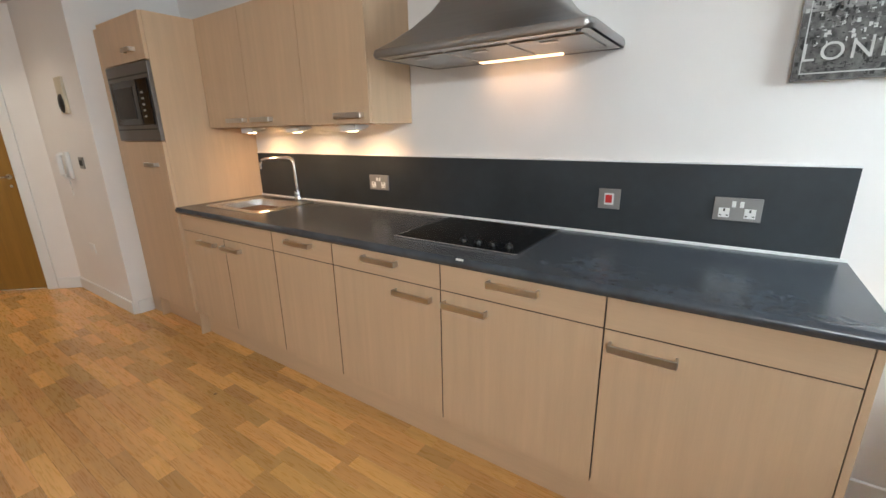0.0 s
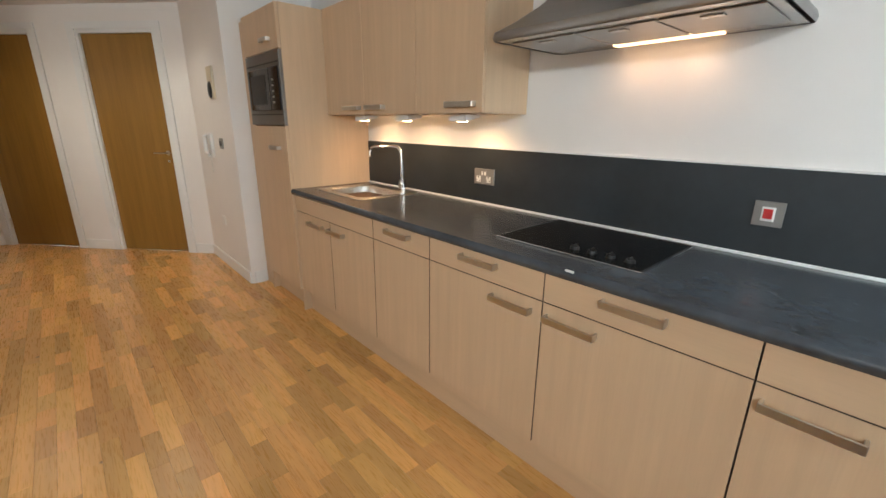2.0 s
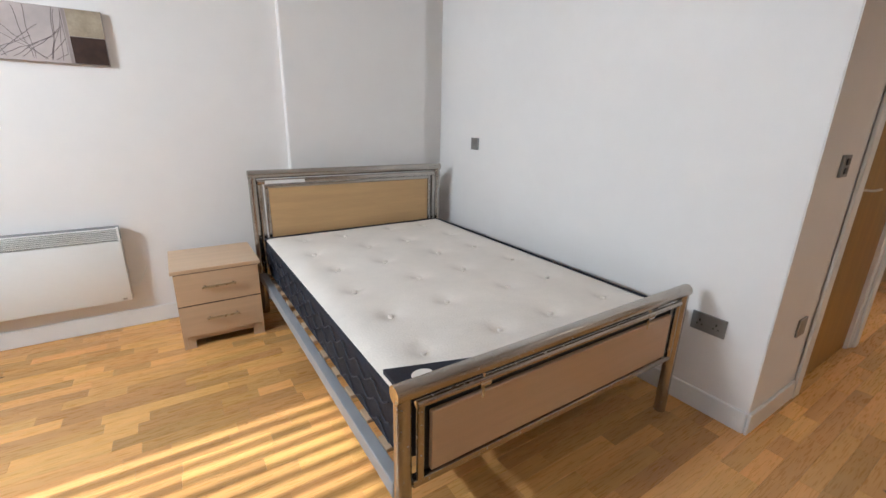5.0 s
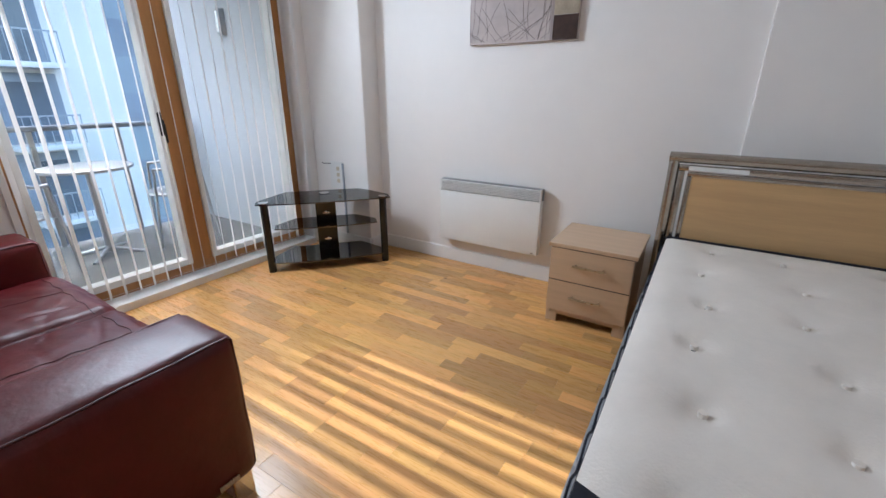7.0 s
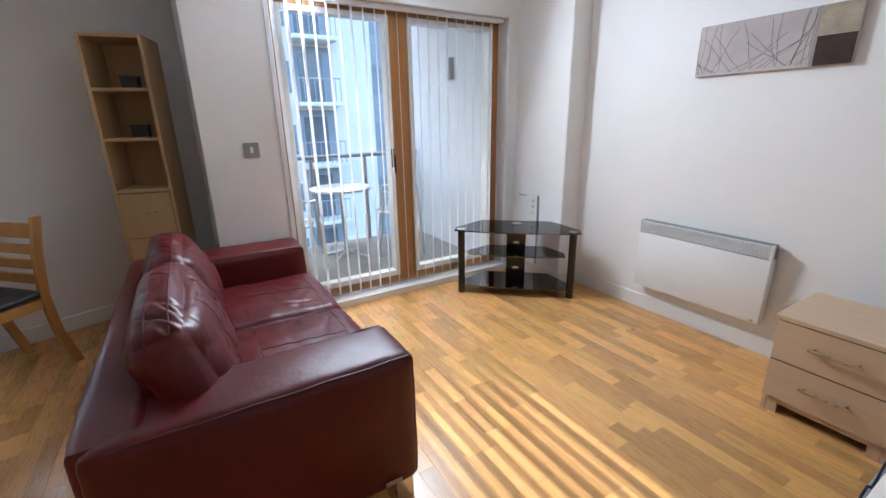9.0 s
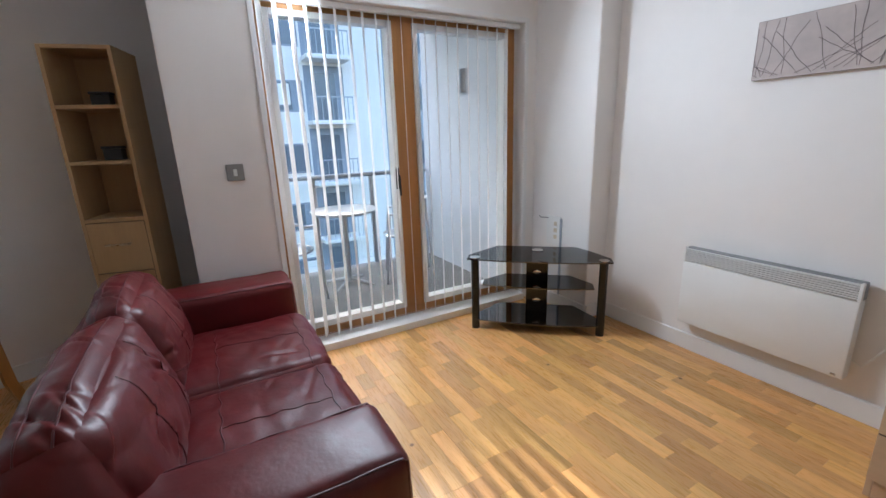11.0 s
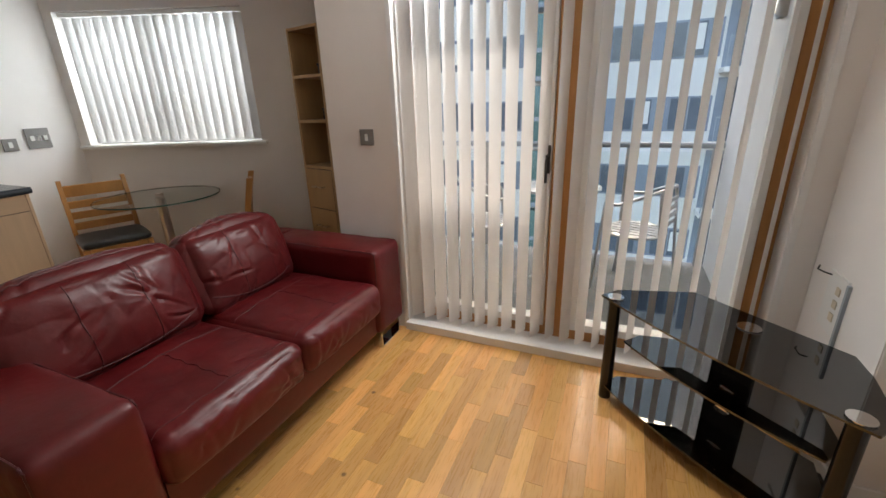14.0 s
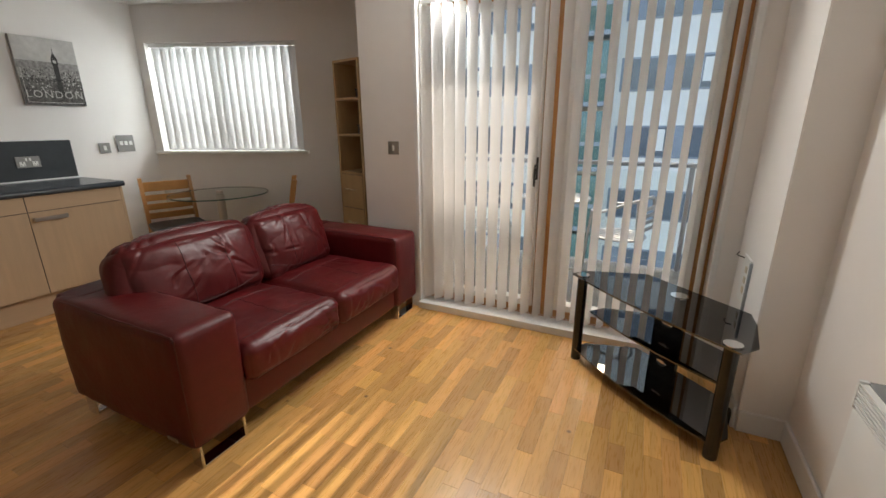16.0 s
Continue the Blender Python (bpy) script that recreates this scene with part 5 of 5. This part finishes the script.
def bistro_chair(at, turn):
    c = thing("bistro_chair", "bright aluminium tube bistro chair on the balcony", "garden chair", at, turn, "balcony chairs")
    bm = bmesh.new()
    tube(bm, [(0.24 * math.sin(a), -0.05 + 0.27 * -math.cos(a) * -1, 0.66 + 0.12 * max(0, math.cos(a))) for a in [radians(-110 + 220 * k / 20) for k in range(21)]], 0.012, 8)
    part("arm_rail", bm, M_alu, c, smooth=True)
    for sx in (-1, 1):
        rd("front_leg", c, M_alu, (sx * 0.22, -0.20, 0), (sx * 0.225, -0.14, 0.66), 0.011, sides=8)
        rd("rear_leg", c, M_alu, (sx * 0.20, 0.25, 0), (sx * 0.16, 0.19, 0.76), 0.011, sides=8)
    bm = bmesh.new()
    tube(bm, [(0.21 * math.cos(a), 0.20 * math.sin(a), 0.44) for a in [2 * math.pi * k / 28 for k in range(29)]], 0.011, 8)
    part("seat_ring", bm, M_alu, c, smooth=True)
    for k in range(7):
        x = -0.18 + 0.06 * k
        d = math.sqrt(max(0.001, 0.20 ** 2 - x * x))
        bx("seat_slat", c, M_alu, (x - 0.02, x + 0.02, -d, d, 0.441, 0.450), 0.001)
    for k in range(4):
        z = 0.52 + 0.055 * k
        bx("back_slat", c, M_alu, (-0.15, 0.15, 0.205, 0.213, z - 0.015, z + 0.015), 0.001)
    return c


bistro_chair((1.95, -2.55, -0.01), 160)
bistro_chair((1.90, -1.45, -0.01), 20)
bt = thing("bistro_table", "round aluminium bistro table on the balcony", "garden table", (2.05, -2.0, -0.01))
bm = bmesh.new()
loft(bm, [[(r * math.cos(a), r * math.sin(a), z) for a in [2 * math.pi * k / 40 for k in range(40)]] for r, z in ((0.29, 0.69), (0.30, 0.695), (0.30, 0.712), (0.29, 0.715))])
part("tabletop", bm, M_alu, bt, smooth=True)
rd("column", bt, M_alu, (0, 0, 0.02), (0, 0, 0.69), 0.022)
for k in range(4):
    a = radians(45 + 90 * k)
    rd("foot", bt, M_alu, (0, 0, 0.06), (0.25 * math.cos(a), 0.25 * math.sin(a), 0.0), 0.014, sides=8)

# ---- across the street ----
FX = 19.0
op = thing("apartment_block", "white rendered apartment block with dark window bands", "building", (FX, 0, -12))
# z counted from the street, 12 m below
# roofline is out of view; its height sets where the floor sun patch starts
ROOF = 12 + (FX + 0.46) * math.tan(radians(29))
bx("wall", op, M_facade, (0.0, 8.0, -9.35, 9.0, 0.0, ROOF), 0.0)
bx("side_wing", op, M_bluegrey, (-0.001, 8.0, -26, -9.351, 0.0, ROOF), 0.0, "grey clad wing")
# unseen blocks added on the roof so sun passes only between them
for y0, y1 in ((-26, -2.13), (-1.27, 9.0)):
    bx("sun_blocker", op, M_facade, (0.02, 8.0, y0, y1, ROOF + 0.01, ROOF + 4.0), 0.0)
def window_row(z0, y0, y1, pitch, first, k):
    """One storey's recessed band of dark windows, some with a drawn blind."""
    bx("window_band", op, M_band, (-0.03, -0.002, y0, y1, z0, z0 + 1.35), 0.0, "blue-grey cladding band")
    y, j = y0 + first, 0
    while y + 1.3 < y1:
        wv = bx("window", op, M_darkwin, (-0.06, -0.031, y, y + 1.3, z0 + 0.08, z0 + 1.27), 0.0)
        bx("frame", wv, M_rail, (-0.075, -0.0605, y + 0.62, y + 0.68, z0 + 0.08, z0 + 1.27), 0.0)
        if (j + k) % 3 == 0:
            bx("blind", wv, M_facade, (-0.065, -0.061, y + 0.05, y + 0.58, z0 + 0.30, z0 + 1.2), 0.0)
        y += pitch
        j += 1


for k in range(8):
    z0 = 0.9 + 2.75 * k
    # windows in white render, a glazed bay, white again, a stack of balconies, a blank pier, grey cladding
    window_row(z0, 1.9, 8.9, 2.3, 0.3 + 0.6 * (k % 2), k)
    window_row(z0, -5.4, -1.2, 2.0, 0.15 + 0.4 * (k % 2), k + 1)
    window_row(z0, -26.0, -9.4, 2.6, 0.5, k + 2)
    zs = z0 - 0.6
    bay = bx("green_bay", op, M_greenwin, (-0.9, -0.004, -0.9, 1.5, zs + 0.20, zs + 2.55), 0.02, "green glazed bay")
    for y in (-0.88, -0.30, 0.30, 0.90, 1.46):
        bx("mullion", bay, M_rail, (-0.93, -0.9005, y - 0.03, y + 0.03, zs + 0.22, zs + 2.53), 0.0)
    bx("transom", bay, M_bluegrey, (-0.96, -0.931, -0.9, 1.5, zs + 1.10, zs + 1.28), 0.0)
    bx("balcony_slab", op, M_bluegrey, (-1.0, -0.004, -1.0, 1.6, zs, zs + 0.19), 0.01)
    # flat sheet in the band colour, painting the shade behind each balcony
    bx("recess_shade", op, M_band, (-0.02, -0.003, -7.3, -5.5, zs + 0.2, zs + 2.6), 0.0, "flat dark panel painted as balcony shade")
    bx("balcony_door", op, M_darkwin, (-0.05, -0.0205, -6.9, -5.8, zs + 0.22, zs + 2.3), 0.0)
    bx("balcony_slab", op, M_facade, (-1.1, -0.0035, -7.4, -5.45, zs, zs + 0.18), 0.01)
    rail = bx("balcony_rail", op, M_rail, (-1.08, -1.03, -7.38, -5.47, zs + 1.15, zs + 1.20), 0.0)
    for j in range(9):
        y = -7.36 + 0.234 * j
        bx("baluster", rail, M_rail, (-1.07, -1.04, y - 0.012, y + 0.012, zs + 0.182, zs + 1.149), 0.0)
bm = bmesh.new()
box(bm, -80, 300, -200, 200, -12.4, -12.0)
tagged(mesh_object("ground", bm, M_asphalt), "grey street surface far below", "ground", kind="structure")

# ---- floor ----
bm = bmesh.new()
PLAN = [(-3.42, -3.45), (0.95, -3.45), (0.95, -0.92), (1.98, -0.92), (0.98, 1.72), (-3.95, 1.72), (-3.95, 1.0), (-5.35, 1.0), (-7.75, -1.25), (-3.42, -1.25)]
low = [bm.verts.new((x, y, -0.05)) for x, y in PLAN]
top = [bm.verts.new((x, y, -0.006)) for x, y in PLAN]
bm.faces.new(low[::-1])
bm.faces.new(top)
for k in range(len(PLAN)):
    j = (k + 1) % len(PLAN)
    bm.faces.new((low[k], low[j], top[j], top[k]))
floor = tagged(mesh_object("floor", bm, M_joint), "oak strip floor in warm honey tones", "floor", kind="structure")
SW = 0.069
rng = random.Random(21)
LENS = [0.16, 0.24, 0.32, 0.40, 0.50]


def strip_verts(L):
    g, c = 0.0002, 0.0006
    x0, x1, y0, y1 = g, L - g, -SW / 2 + g, SW / 2 - g
    vs = [(x0, y0, -0.008), (x1, y0, -0.008), (x1, y1, -0.008), (x0, y1, -0.008),
          (x0, y0, -c), (x1, y0, -c), (x1, y1, -c), (x0, y1, -c),
          (x0 + c, y0 + c, 0), (x1 - c, y0 + c, 0), (x1 - c, y1 - c, 0), (x0 + c, y1 - c, 0)]
    fs = [(8, 9, 10, 11)] + [(a, (a + 1) % 4, 4 + (a + 1) % 4, 4 + a) for a in range(4)] + [(4 + a, 4 + (a + 1) % 4, 8 + (a + 1) % 4, 8 + a) for a in range(4)]
    return vs, fs


SM = {}
for L in LENS:
    me = bpy.data.meshes.new("plank")
    vs, fs = strip_verts(L)
    me.from_pydata(vs, [], fs)
    me.materials.append(M_oakA)
    SM[L] = me
RV, RF = [], []
count = 0
y = -3.415
while y < 1.69:
    cuts = []
    for k in range(len(PLAN)):
        (xa, ya), (xb, yb) = PLAN[k - 1], PLAN[k]
        if (ya > y) != (yb > y):
            cuts.append(xa + (xb - xa) * (y - ya) / (yb - ya))
    cuts.sort()
    for xa, xb in zip(cuts[::2], cuts[1::2]):
        x = xa - rng.uniform(0.0, 0.3)
        while x < xb - 0.01:
            L = rng.choice(LENS)
            s0, s1 = max(x, xa), min(x + L, xb)
            whole = s0 == x and s1 == x + L
            near = -1.95 < x < 0.35 and -2.75 < y < -1.30
            if near and whole and count < 300:
                o = new("plank", SM[L])
                o.parent = floor
                o.location = (x, y, rng.uniform(-0.0002, 0.0))
                count += 1
            elif s1 - s0 > 0.005:
                vs, fs = strip_verts(s1 - s0)
                b0 = len(RV)
                dz = rng.uniform(-0.0002, 0.0)
                RV += [(vx + s0, vy + y, vz + dz) for vx, vy, vz in vs]
                RF += [tuple(b0 + i for i in f) for f in fs]
            x += L
    y += SW
me = bpy.data.meshes.new("planks")
me.from_pydata(RV, [], RF)
me.materials.append(M_oakB)
pl = new("planks", me)
pl.parent = floor
tagged(pl, kind="stuff")
